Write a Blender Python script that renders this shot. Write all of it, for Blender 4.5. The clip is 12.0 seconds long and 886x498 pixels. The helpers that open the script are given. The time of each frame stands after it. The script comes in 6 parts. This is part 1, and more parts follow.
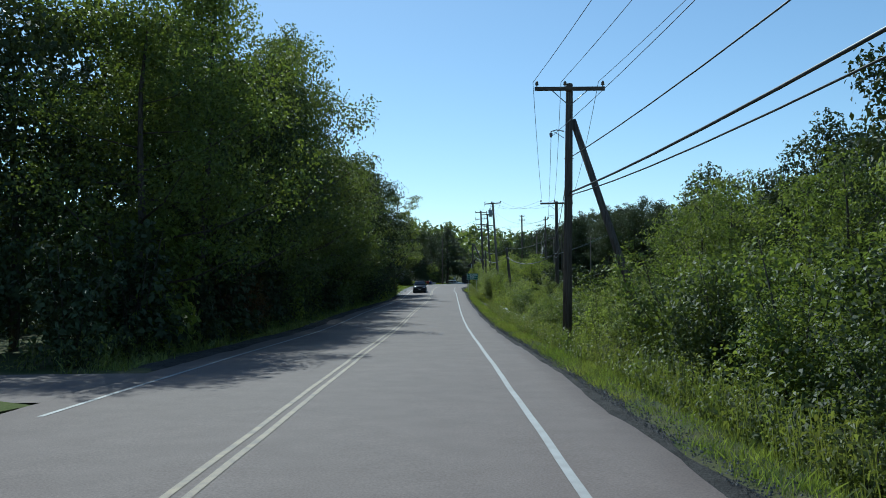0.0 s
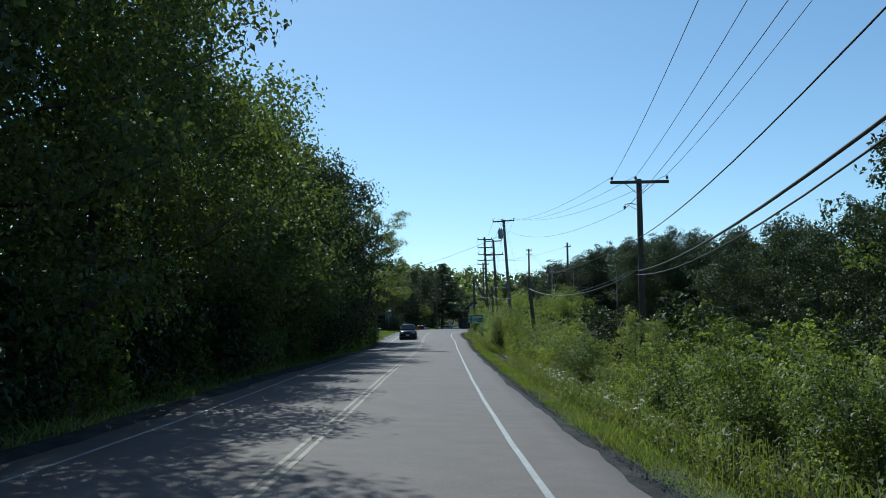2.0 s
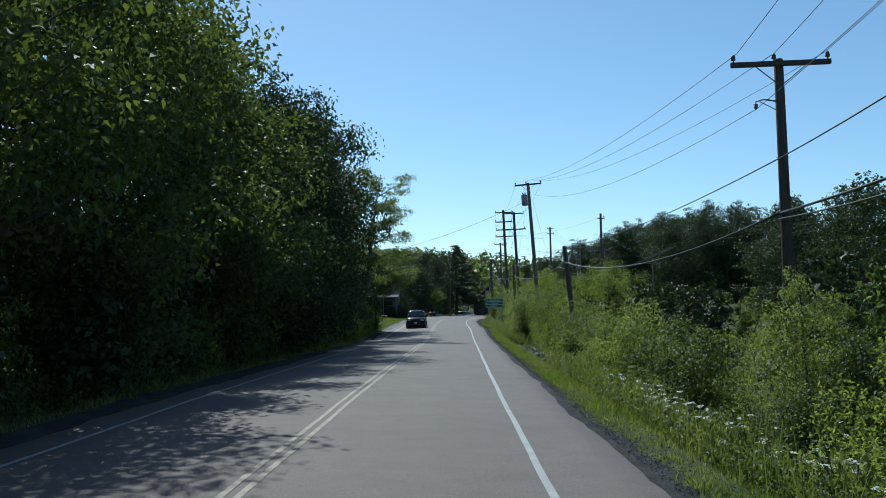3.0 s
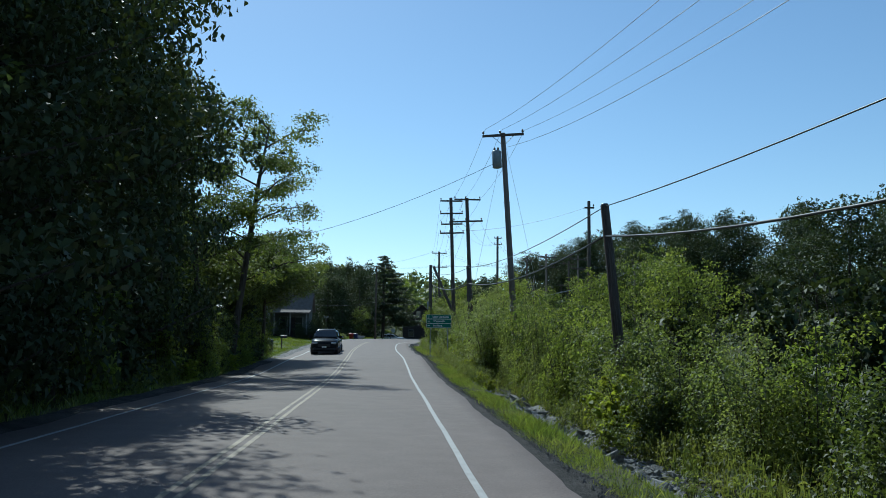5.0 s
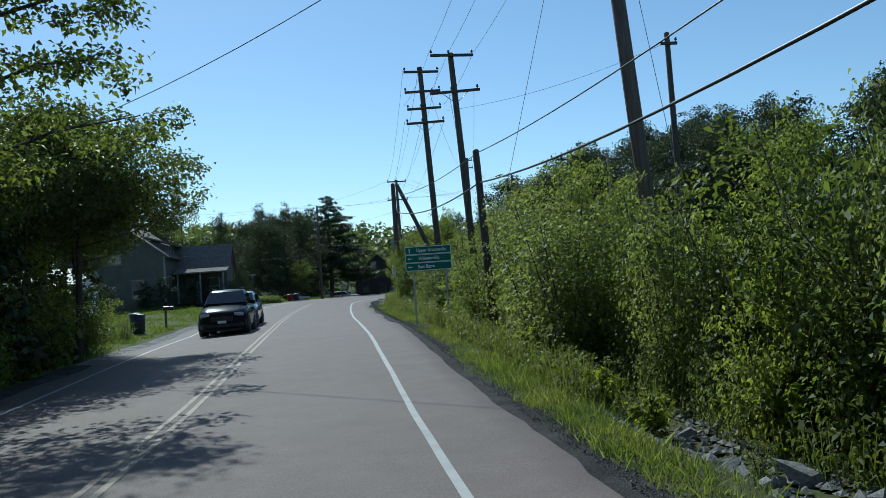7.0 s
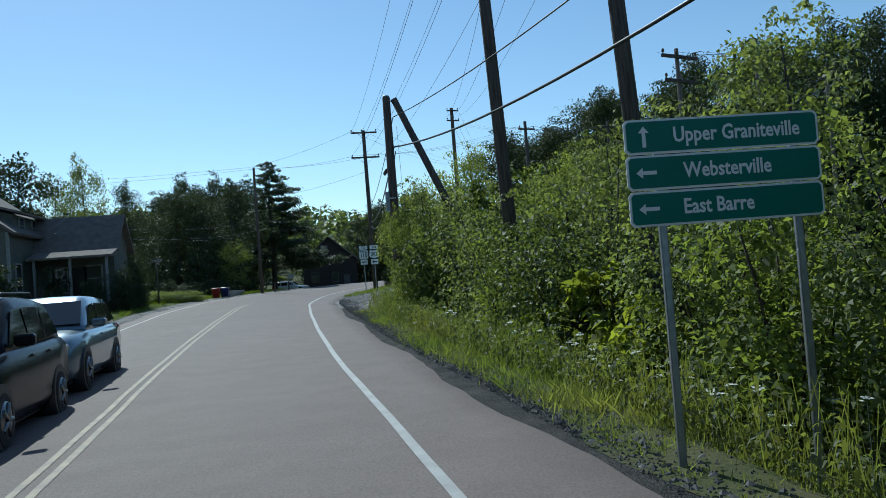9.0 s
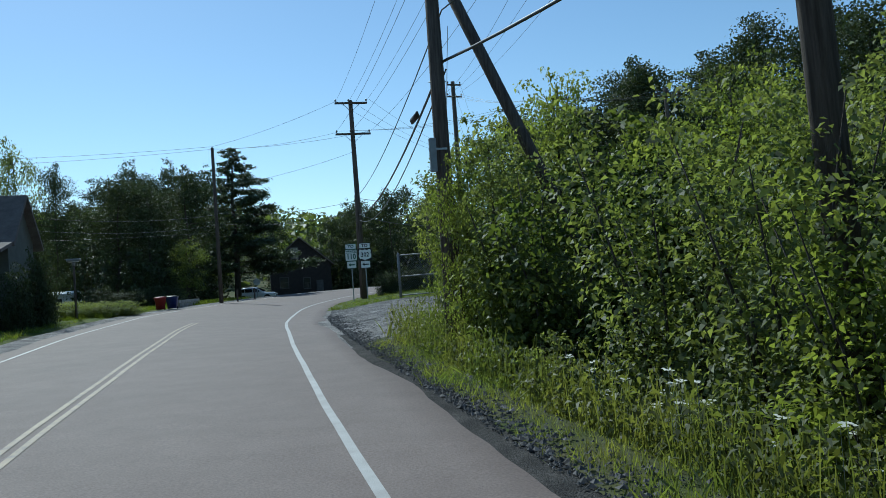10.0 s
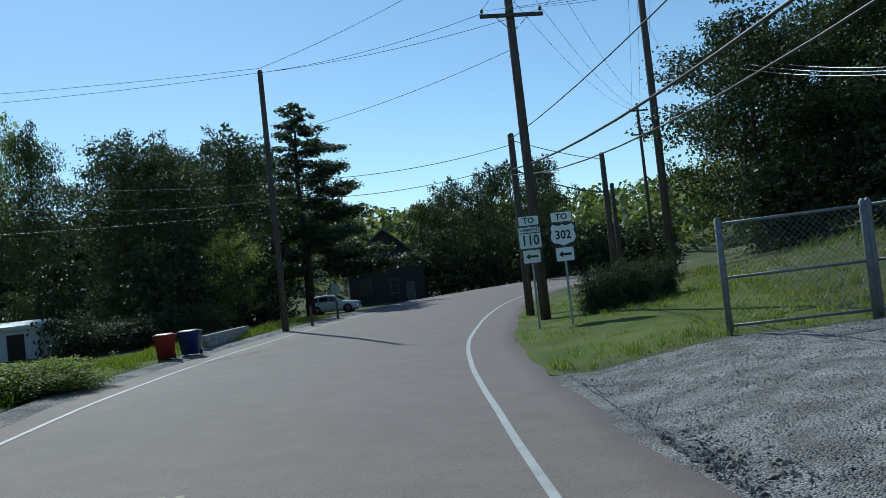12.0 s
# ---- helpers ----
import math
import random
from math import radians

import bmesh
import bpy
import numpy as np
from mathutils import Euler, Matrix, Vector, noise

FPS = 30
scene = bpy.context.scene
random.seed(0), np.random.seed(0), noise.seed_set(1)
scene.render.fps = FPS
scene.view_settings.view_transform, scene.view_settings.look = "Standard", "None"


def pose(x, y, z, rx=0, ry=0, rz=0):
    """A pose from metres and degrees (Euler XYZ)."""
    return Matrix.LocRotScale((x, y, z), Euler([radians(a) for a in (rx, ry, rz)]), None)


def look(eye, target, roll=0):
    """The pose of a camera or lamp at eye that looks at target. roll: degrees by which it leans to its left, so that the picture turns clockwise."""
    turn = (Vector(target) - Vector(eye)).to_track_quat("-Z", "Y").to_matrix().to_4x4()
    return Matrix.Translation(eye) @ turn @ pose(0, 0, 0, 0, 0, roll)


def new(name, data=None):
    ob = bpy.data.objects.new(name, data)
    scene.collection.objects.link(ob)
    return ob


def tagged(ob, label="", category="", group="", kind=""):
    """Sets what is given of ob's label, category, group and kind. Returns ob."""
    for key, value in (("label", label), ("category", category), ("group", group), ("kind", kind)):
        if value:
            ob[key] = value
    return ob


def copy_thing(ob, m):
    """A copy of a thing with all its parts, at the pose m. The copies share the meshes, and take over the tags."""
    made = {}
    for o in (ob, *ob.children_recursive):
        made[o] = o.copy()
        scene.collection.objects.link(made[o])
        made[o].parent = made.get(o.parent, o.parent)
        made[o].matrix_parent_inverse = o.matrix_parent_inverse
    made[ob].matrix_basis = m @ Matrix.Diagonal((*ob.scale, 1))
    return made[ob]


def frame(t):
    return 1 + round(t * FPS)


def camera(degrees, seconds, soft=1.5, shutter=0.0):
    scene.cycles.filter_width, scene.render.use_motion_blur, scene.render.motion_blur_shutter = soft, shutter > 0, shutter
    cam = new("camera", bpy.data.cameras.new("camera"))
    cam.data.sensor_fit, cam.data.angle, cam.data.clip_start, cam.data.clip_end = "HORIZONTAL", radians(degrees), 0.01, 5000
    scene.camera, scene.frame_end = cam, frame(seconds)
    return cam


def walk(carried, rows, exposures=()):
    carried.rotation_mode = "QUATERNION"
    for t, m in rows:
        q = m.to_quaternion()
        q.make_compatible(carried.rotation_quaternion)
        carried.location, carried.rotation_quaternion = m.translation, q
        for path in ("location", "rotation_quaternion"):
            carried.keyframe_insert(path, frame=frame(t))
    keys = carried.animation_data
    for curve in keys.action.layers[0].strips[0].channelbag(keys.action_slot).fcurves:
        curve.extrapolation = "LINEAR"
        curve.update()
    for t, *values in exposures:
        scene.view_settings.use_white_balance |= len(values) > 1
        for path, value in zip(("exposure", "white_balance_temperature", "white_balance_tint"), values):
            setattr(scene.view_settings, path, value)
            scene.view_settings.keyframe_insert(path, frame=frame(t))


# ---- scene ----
cam = camera(54.6, 12.0, soft=0.85)

# ---- the drive: seconds, eye, target, lean ----
PATH = [
    (0, (0.086, 0.268, 1.704), (-0.655, 20.235, 2.589), -0.32),
    (0.5, (-0.274, 7.344, 1.739), (-0.721, 27.290, 3.144), 0.18),
    (1, (-0.633, 13.534, 1.678), (-1.466, 33.427, 3.573), -0.36),
    (1.5, (-0.835, 20.231, 1.640), (-1.414, 40.123, 3.640), 0.12),
    (2, (-1.000, 27.214, 1.585), (-1.592, 47.110, 3.538), -0.30),
    (2.5, (-1.173, 34.161, 1.547), (-1.948, 54.072, 3.263), -0.26),
    (3, (-1.279, 41.234, 1.591), (-2.207, 61.144, 3.249), -0.79),
    (3.2, (-1.504, 43.626, 1.492), (-2.183, 63.520, 3.431), -0.40),
    (4.8, (-2.260, 63.876, 1.605), (-1.647, 83.739, 3.862), -0.09),
    (5, (-2.192, 66.503, 1.651), (-1.448, 86.367, 3.861), 0.72),
    (5.5, (-2.247, 73.326, 1.757), (-1.256, 93.226, 3.488), -0.13),
    (6, (-2.354, 79.790, 1.778), (-0.960, 99.689, 3.223), -0.75),
    (6.5, (-2.495, 86.341, 1.782), (-1.256, 106.265, 3.002), -3.10),
    (7, (-2.713, 93.001, 1.833), (-0.765, 112.878, 2.894), -3.97),
    (7.5, (-2.942, 99.480, 1.826), (-0.658, 119.318, 2.941), -3.78),
    (7.7, (-3.172, 101.488, 1.925), (-0.942, 121.341, 2.863), -4.68),
    (9.3, (-3.703, 121.232, 2.535), (-0.378, 140.946, 3.071), -4.25),
    (9.5, (-3.704, 124.120, 2.582), (-2.093, 144.051, 2.979), -6.25),
    (10, (-3.991, 130.249, 2.721), (0.049, 149.822, 3.464), -4.04),
    (10.5, (-4.395, 136.600, 2.943), (-1.225, 156.334, 3.666), -5.68),
    (11, (-4.524, 142.753, 3.093), (-0.905, 162.418, 3.515), -6.55),
    (11.5, (-4.912, 148.838, 3.243), (-3.425, 168.774, 3.830), -6.90),
    (12, (-4.972, 154.854, 3.540), (-2.414, 174.674, 4.311), -6.19),
]
walk(cam, [(t, look(e, g, r)) for t, e, g, r in PATH], exposures=[(0, -0.15, 5450, -5), (12, -0.15, 5450, -5)])

# ---- sun and sky: late-morning sun ahead and to the left ----
SUN_EL, SUN_AZ = 42.0, -18.0      # degrees; azimuth from +y towards +x
world = bpy.data.worlds.new("sky")
scene.world = world
world.use_nodes = True
wn = world.node_tree.nodes
sky = wn.new("ShaderNodeTexSky")
sky.sky_type = "NISHITA"
sky.sun_disc = False
sky.sun_elevation = radians(SUN_EL)
sky.sun_rotation = radians(SUN_AZ)
sky.altitude = 300
sky.air_density = 1.0
sky.dust_density = 0.25
sky.ozone_density = 1.4
wn["Background"].inputs["Strength"].default_value = 0.118
world.node_tree.links.new(sky.outputs["Color"], wn["Background"].inputs["Color"])
sun_data = bpy.data.lights.new("sun", "SUN")
sun_data.energy = 4.2
sun_data.angle = radians(0.53)
sun_data.color = (1.0, 0.95, 0.86)
sun = new("sun", sun_data)
sd = Vector((math.sin(radians(SUN_AZ)) * math.cos(radians(SUN_EL)), math.cos(radians(SUN_AZ)) * math.cos(radians(SUN_EL)), math.sin(radians(SUN_EL))))
sun.matrix_world = look(sd * 200, (0, 0, 0))

# ---- materials ----
def material(name, color, rough=0.7, metal=0.0, second=None, scale=6.0, detail=6.0, bump=0.0, bump_scale=40.0, spec=0.5, island=0.0, obj=0.0, grain=0.0, coat=0.0, stretch=None, blotch=0.0):
    """A principled surface: two colours mixed by broad noise, fine grain, bump, and variation per piece."""
    m = bpy.data.materials.new(name)
    m.use_nodes = True
    nt = m.node_tree
    n, l = nt.nodes, nt.links
    b = n["Principled BSDF"]
    b.inputs["Roughness"].default_value = rough
    b.inputs["Metallic"].default_value = metal
    b.inputs["Specular IOR Level"].default_value = spec
    b.inputs["Coat Weight"].default_value = coat
    tc = n.new("ShaderNodeTexCoord")
    vec = tc.outputs["Object"]
    if stretch:
        mp = n.new("ShaderNodeMapping")
        mp.inputs["Scale"].default_value = stretch
        l.new(vec, mp.inputs["Vector"])
        vec = mp.outputs["Vector"]
    a = n.new("ShaderNodeTexNoise")
    a.inputs["Scale"].default_value = scale
    a.inputs["Detail"].default_value = detail
    l.new(vec, a.inputs["Vector"])
    ramp = n.new("ShaderNodeValToRGB")
    ramp.color_ramp.elements[0].position = 0.35
    ramp.color_ramp.elements[1].position = 0.68
    ramp.color_ramp.elements[0].color = (*color, 1)
    ramp.color_ramp.elements[1].color = (*(second or color), 1)
    l.new(a.outputs["Fac"], ramp.inputs["Fac"])
    col = ramp.outputs["Color"]
    fine = n.new("ShaderNodeTexNoise")
    fine.inputs["Scale"].default_value = bump_scale
    fine.inputs["Detail"].default_value = 4
    l.new(vec, fine.inputs["Vector"])
    bright = None
    if grain or island or obj or blotch:
        hsv = n.new("ShaderNodeHueSaturation")
        val = n.new("ShaderNodeMath")
        val.operation = "MULTIPLY_ADD"
        l.new(fine.outputs["Fac"], val.inputs[0])
        val.inputs[1].default_value = grain * 2
        val.inputs[2].default_value = 1 - grain
        bright = val.outputs[0]
        for amount, node, out in ((island, "ShaderNodeNewGeometry", "Random Per Island"), (obj, "ShaderNodeObjectInfo", "Random")):
            if amount:
                src = n.new(node)
                ma = n.new("ShaderNodeMath")
                ma.operation = "MULTIPLY_ADD"
                l.new(src.outputs[out], ma.inputs[0])
                ma.inputs[1].default_value = amount * 2
                ma.inputs[2].default_value = 1 - amount
                mu = n.new("ShaderNodeMath")
                mu.operation = "MULTIPLY"
                l.new(bright, mu.inputs[0])
                l.new(ma.outputs[0], mu.inputs[1])
                bright = mu.outputs[0]
                hu = n.new("ShaderNodeMath")
                hu.operation = "MULTIPLY_ADD"
                l.new(src.outputs[out], hu.inputs[0])
                hu.inputs[1].default_value = -0.05 * amount
                hu.inputs[2].default_value = 0.5 + 0.025 * amount
                l.new(hu.outputs[0], hsv.inputs["Hue"])
        if blotch:
            big = n.new("ShaderNodeTexNoise")
            big.inputs["Scale"].default_value = 0.35
            big.inputs["Detail"].default_value = 5
            l.new(tc.outputs["Object"], big.inputs["Vector"])
            ma = n.new("ShaderNodeMath")
            ma.operation = "MULTIPLY_ADD"
            l.new(big.outputs["Fac"], ma.inputs[0])
            ma.inputs[1].default_value = blotch * 2
            ma.inputs[2].default_value = 1 - blotch
            mu = n.new("ShaderNodeMath")
            mu.operation = "MULTIPLY"
            l.new(bright, mu.inputs[0])
            l.new(ma.outputs[0], mu.inputs[1])
            bright = mu.outputs[0]
        l.new(bright, hsv.inputs["Value"])
        l.new(col, hsv.inputs["Color"])
        col = hsv.outputs["Color"]
    l.new(col, b.inputs["Base Color"])
    if bump:
        bp = n.new("ShaderNodeBump")
        bp.inputs["Strength"].default_value = bump
        bp.inputs["Distance"].default_value = 0.02
        l.new(fine.outputs["Fac"], bp.inputs["Height"])
        l.new(bp.outputs["Normal"], b.inputs["Normal"])
    return m


def leaf_material(name, color, second, through_part=0.48, rough=0.45, island=0.32, spec=0.5):
    """Leaves: glossy above, letting sunlight through."""
    m = material(name, color, rough, 0, second, 0.6, 3, 0, island=island, spec=spec, obj=0.15)
    nt = m.node_tree
    n, l = nt.nodes, nt.links
    b = n["Principled BSDF"]
    src = b.inputs["Base Color"].links[0].from_socket
    tr = n.new("ShaderNodeBsdfTranslucent")
    tint = n.new("ShaderNodeMix")
    tint.data_type = "RGBA"
    tint.blend_type = "MULTIPLY"
    tint.inputs["Factor"].default_value = 1
    tint.inputs[7].default_value = (1.8, 1.8, 0.7, 1)
    l.new(src, tint.inputs[6])
    l.new(tint.outputs[2], tr.inputs["Color"])
    mix = n.new("ShaderNodeMixShader")
    mix.inputs[0].default_value = through_part
    l.new(b.outputs[0], mix.inputs[1])
    l.new(tr.outputs[0], mix.inputs[2])
    l.new(mix.outputs[0], n["Material Output"].inputs["Surface"])
    return m


def glass_material(name, tint=(0.02, 0.025, 0.03)):
    m = material(name, tint, 0.04, 0, None, spec=0.6, coat=0.5)
    return m


M_ASPHALT = material("asphalt", (0.168, 0.128, 0.114), 0.78, 0, (0.19, 0.148, 0.132), 1.7, 10, 0.3, 42, 0.24, grain=0.5, blotch=0.1)
M_WHITE_LINE = material("white_line_paint", (0.42, 0.405, 0.39), 0.65, 0, (0.33, 0.305, 0.29), 3.1, 10, 0.2, 90, grain=0.2)
M_YELLOW_LINE = material("yellow_line_paint", (0.34, 0.26, 0.165), 0.7, 0, (0.2, 0.155, 0.125), 4.0, 10, 0.2, 90, grain=0.25)
M_GRAVEL = material("gravel", (0.13, 0.117, 0.11), 0.9, 0, (0.3, 0.275, 0.26), 1.6, 10, 1.0, 26, grain=0.5, blotch=0.3)


def stony(m, scale, bump):
    """Lumps of stone in a surface: cells of differing brightness with rounded relief."""
    n, l = m.node_tree.nodes, m.node_tree.links
    b = n["Principled BSDF"]
    src = b.inputs["Base Color"].links[0].from_socket
    tc = n.new("ShaderNodeTexCoord")
    vo = n.new("ShaderNodeTexVoronoi")
    vo.inputs["Scale"].default_value = scale
    l.new(tc.outputs["Object"], vo.inputs["Vector"])
    bw = n.new("ShaderNodeRGBToBW")
    l.new(vo.outputs["Color"], bw.inputs["Color"])
    ra = n.new("ShaderNodeMapRange")
    ra.inputs["To Min"].default_value = 0.45
    ra.inputs["To Max"].default_value = 1.6
    l.new(bw.outputs[0], ra.inputs["Value"])
    hs = n.new("ShaderNodeHueSaturation")
    l.new(src, hs.inputs["Color"])
    l.new(ra.outputs[0], hs.inputs["Value"])
    l.new(hs.outputs[0], b.inputs["Base Color"])
    bp = n.new("ShaderNodeBump")
    bp.invert = True
    bp.inputs["Strength"].default_value = bump
    bp.inputs["Distance"].default_value = 0.05
    l.new(vo.outputs["Distance"], bp.inputs["Height"])
    l.new(bp.outputs["Normal"], b.inputs["Normal"])
    return m


stony(M_GRAVEL, 34.0, 0.8)
M_CINDER = material("dark_shoulder_gravel", (0.034, 0.031, 0.03), 0.95, 0, (0.075, 0.068, 0.063), 2, 10, 0.9, 30, grain=0.45, blotch=0.3, spec=0.2)
stony(M_CINDER, 55.0, 0.6)
M_GROUND = material("meadow_soil", (0.06, 0.078, 0.026), 0.95, 0, (0.115, 0.105, 0.055), 0.9, 8, 0.8, 14, grain=0.35, blotch=0.25, spec=0.1)
M_LAWN = material("lawn", (0.072, 0.1, 0.018), 0.95, 0, (0.12, 0.13, 0.035), 0.7, 8, 0.9, 30, grain=0.4, blotch=0.25, spec=0.15)
M_GRASS = leaf_material("grass_blades", (0.115, 0.155, 0.042), (0.185, 0.195, 0.075), 0.45, 0.5, 0.5)
M_LAWN_BLADE = leaf_material("lawn_blades", (0.1, 0.145, 0.024), (0.155, 0.175, 0.042), 0.42, 0.6, 0.5, 0.2)
M_WEED = leaf_material("weed_leaves", (0.11, 0.14, 0.048), (0.175, 0.18, 0.07), 0.46, 0.55, 0.4, 0.25)
M_LEAF = leaf_material("broad_leaves", (0.105, 0.138, 0.045), (0.145, 0.168, 0.058), 0.42, 0.55, 0.4, 0.22)
M_LEAF_DARK = leaf_material("dark_leaves", (0.086, 0.112, 0.044), (0.118, 0.138, 0.056), 0.4, 0.55, 0.35, 0.3)
M_LEAF_SHRUB = leaf_material("shrub_leaves", (0.145, 0.182, 0.055), (0.195, 0.215, 0.075), 0.52, 0.58, 0.45, 0.2)
# backlit woods: their shade is put into a darker, less translucent leaf colour
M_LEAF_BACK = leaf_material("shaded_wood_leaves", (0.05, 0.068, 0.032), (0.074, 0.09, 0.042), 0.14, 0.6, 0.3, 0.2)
M_LEAF_LIME = leaf_material("lime_leaves", (0.185, 0.22, 0.04), (0.24, 0.255, 0.055), 0.55, 0.55, 0.4, 0.25)
M_LEAF_WILLOW = leaf_material("willow_leaves", (0.15, 0.18, 0.075), (0.2, 0.22, 0.105), 0.46, 0.55, 0.45, 0.25)
M_LEAF_RED = leaf_material("reddish_leaves", (0.11, 0.045, 0.02), (0.09, 0.07, 0.02), 0.4)
M_NEEDLE = leaf_material("pine_needles", (0.05, 0.075, 0.035), (0.07, 0.09, 0.045), 0.2, 0.6)
M_FLOWER = material("white_flower_heads", (0.7, 0.7, 0.62), 0.8, 0, (0.55, 0.55, 0.45), 8, island=0.2)
M_BARK = material("bark", (0.06, 0.048, 0.038), 0.95, 0, (0.11, 0.095, 0.08), 5, 8, 1.0, 18, grain=0.3, stretch=(3, 3, 0.5), spec=0.2)
M_POLE = material("weathered_pole_wood", (0.075, 0.06, 0.05), 0.9, 0, (0.15, 0.125, 0.105), 4, 8, 0.6, 30, grain=0.3, stretch=(6, 6, 0.35), spec=0.2)
M_POLE_PALE = material("pale_pole_wood", (0.16, 0.13, 0.11), 0.9, 0, (0.25, 0.21, 0.18), 4, 8, 0.6, 30, grain=0.3, stretch=(6, 6, 0.35), spec=0.2)
M_ARM = material("crossarm_wood", (0.07, 0.055, 0.045), 0.9, 0, (0.13, 0.105, 0.085), 5, 8, 0.5, 30, grain=0.3, stretch=(0.5, 6, 6))
M_PORCELAIN = material("brown_porcelain", (0.12, 0.09, 0.08), 0.25, 0, (0.2, 0.17, 0.15), 6)
M_CABLE = material("black_cable", (0.025, 0.025, 0.027), 0.5, 0, (0.04, 0.04, 0.04), 9)
M_STEEL = material("galvanised_steel", (0.42, 0.44, 0.45), 0.45, 0.85, (0.32, 0.33, 0.34), 7, grain=0.15)
# galvanised steel again, with the backlit side's shade put into its colour
M_FENCE = material("shaded_galvanised_wire", (0.24, 0.25, 0.26), 0.6, 0.4, (0.18, 0.185, 0.19), 7, grain=0.15)
M_TANK = material("grey_transformer_paint", (0.28, 0.3, 0.31), 0.45, 0.1, (0.22, 0.235, 0.24), 6, grain=0.1)
M_SIGN_GREEN = material("green_sign_sheeting", (0.0, 0.16, 0.105), 0.45, 0, (0.0, 0.14, 0.09), 3)
M_SIGN_WHITE = material("white_sign_sheeting", (0.86, 0.88, 0.86), 0.35, 0, (0.8, 0.82, 0.8), 3)
M_SIGN_BLACK = material("black_sign_print", (0.01, 0.01, 0.01), 0.5)
M_SIGN_PRINT_GREEN = material("green_sign_print", (0.0, 0.10, 0.06), 0.5)
M_SIGN_BACK = material("bare_aluminium", (0.45, 0.46, 0.46), 0.5, 0.7)
M_ROCK = material("grey_rubble", (0.15, 0.147, 0.143), 0.85, 0, (0.3, 0.29, 0.28), 5, 8, 0.8, 20, grain=0.25, island=0.3, obj=0.25)
M_PEBBLE = material("dark_pebbles", (0.05, 0.046, 0.044), 0.9, 0, (0.15, 0.14, 0.135), 7, 6, grain=0.25, island=0.45)
M_PEBBLE_PALE = material("pale_pebbles", (0.13, 0.12, 0.113), 0.9, 0, (0.3, 0.28, 0.265), 7, 6, grain=0.25, island=0.35)
M_SIDING = material("grey_green_clapboard", (0.108, 0.115, 0.094), 0.85, 0, (0.142, 0.147, 0.122), 2, 7, 0.3, 20, grain=0.15)
M_TRIM = material("weathered_grey_trim", (0.22, 0.22, 0.205), 0.7, 0, (0.32, 0.315, 0.3), 4, 6, 0.2, 40, grain=0.1)
M_WHITE_BOARD = material("white_painted_boards", (0.68, 0.68, 0.66), 0.7, 0, (0.77, 0.76, 0.74), 4, 6, 0.2, 40, grain=0.1)
M_SHINGLE = material("grey_shingle", (0.125, 0.105, 0.092), 0.95, 0, (0.18, 0.155, 0.138), 3, 7, 0.5, 25, grain=0.3, obj=0.2)
M_DARK_SIDING = material("dark_brown_boards", (0.03, 0.024, 0.021), 0.85, 0, (0.048, 0.038, 0.033), 3, 7, 0.4, 25, grain=0.2)
# trim of the far house, darkened to carry the shade it stands in
M_TRIM_SHADED = material("shaded_house_trim", (0.09, 0.085, 0.08), 0.7, 0, (0.13, 0.12, 0.11), 4)
M_WINDOW = glass_material("window_glass", (0.03, 0.035, 0.04))
M_CONCRETE = material("weathered_concrete", (0.27, 0.26, 0.25), 0.9, 0, (0.38, 0.37, 0.35), 2.5, 8, 0.5, 30, grain=0.2, obj=0.15)
M_BIN_RED = material("red_plastic", (0.32, 0.03, 0.03), 0.5, 0, (0.25, 0.03, 0.03), 4)
M_BIN_BLUE = material("blue_plastic", (0.02, 0.045, 0.2), 0.5, 0, (0.02, 0.035, 0.15), 4)
M_BLACK_PLASTIC = material("black_plastic", (0.018, 0.018, 0.02), 0.5, 0, (0.03, 0.03, 0.03), 8, grain=0.1)
M_RUBBER = material("tyre_rubber", (0.015, 0.015, 0.016), 0.85, 0, (0.028, 0.027, 0.026), 9, grain=0.2)
M_RIM = material("alloy_rim", (0.25, 0.255, 0.26), 0.35, 0.9, (0.2, 0.205, 0.21), 7)
M_CAR_DARK = material("dark_grey_car_paint", (0.012, 0.013, 0.015), 0.22, 0.0, (0.018, 0.019, 0.021), 5, spec=0.08)
M_CAR_BLUE = material("grey_blue_car_paint", (0.15, 0.2, 0.24), 0.3, 0.5, (0.17, 0.22, 0.26), 5, coat=1.0)
M_CAR_WHITE = material("white_car_paint", (0.7, 0.71, 0.72), 0.3, 0.0, (0.66, 0.67, 0.68), 5, coat=1.0)
M_CAR_GLASS = material("car_glass", (0.01, 0.012, 0.015), 0.05, 0, None, spec=0.7)
M_LIGHT_CLEAR = material("clear_lamp_lens", (0.6, 0.62, 0.65), 0.12, 0.3, None, coat=1.0)
M_LIGHT_RED = material("red_lamp_lens", (0.35, 0.012, 0.01), 0.15, 0.0, None, coat=1.0)
M_CHROME = material("chrome", (0.7, 0.71, 0.73), 0.12, 1.0)
M_GREEN_ROOF = material("pale_metal_roof", (0.3, 0.31, 0.31), 0.6, 0.2, (0.25, 0.26, 0.26), 4)
M_PLAQUE = material("pale_notice_board", (0.5, 0.55, 0.54), 0.6, 0, (0.42, 0.47, 0.46), 4)
M_RED_NOTICE = material("red_notice_print", (0.5, 0.05, 0.05), 0.6)

# ---- building helpers ----
def part(name, bm, mat, parent=None, label=""):
    """Link a bmesh (or a ready mesh) as one mesh object under a thing."""
    if isinstance(bm, bpy.types.Mesh):
        me = bm
    else:
        me = bpy.data.meshes.new(name)
        bm.to_mesh(me)
        bm.free()
    if mat and not me.materials:
        me.materials.append(mat)
    ob = new(name, me)
    if parent:
        ob.parent = parent
    if label:
        tagged(ob, label)
    return ob


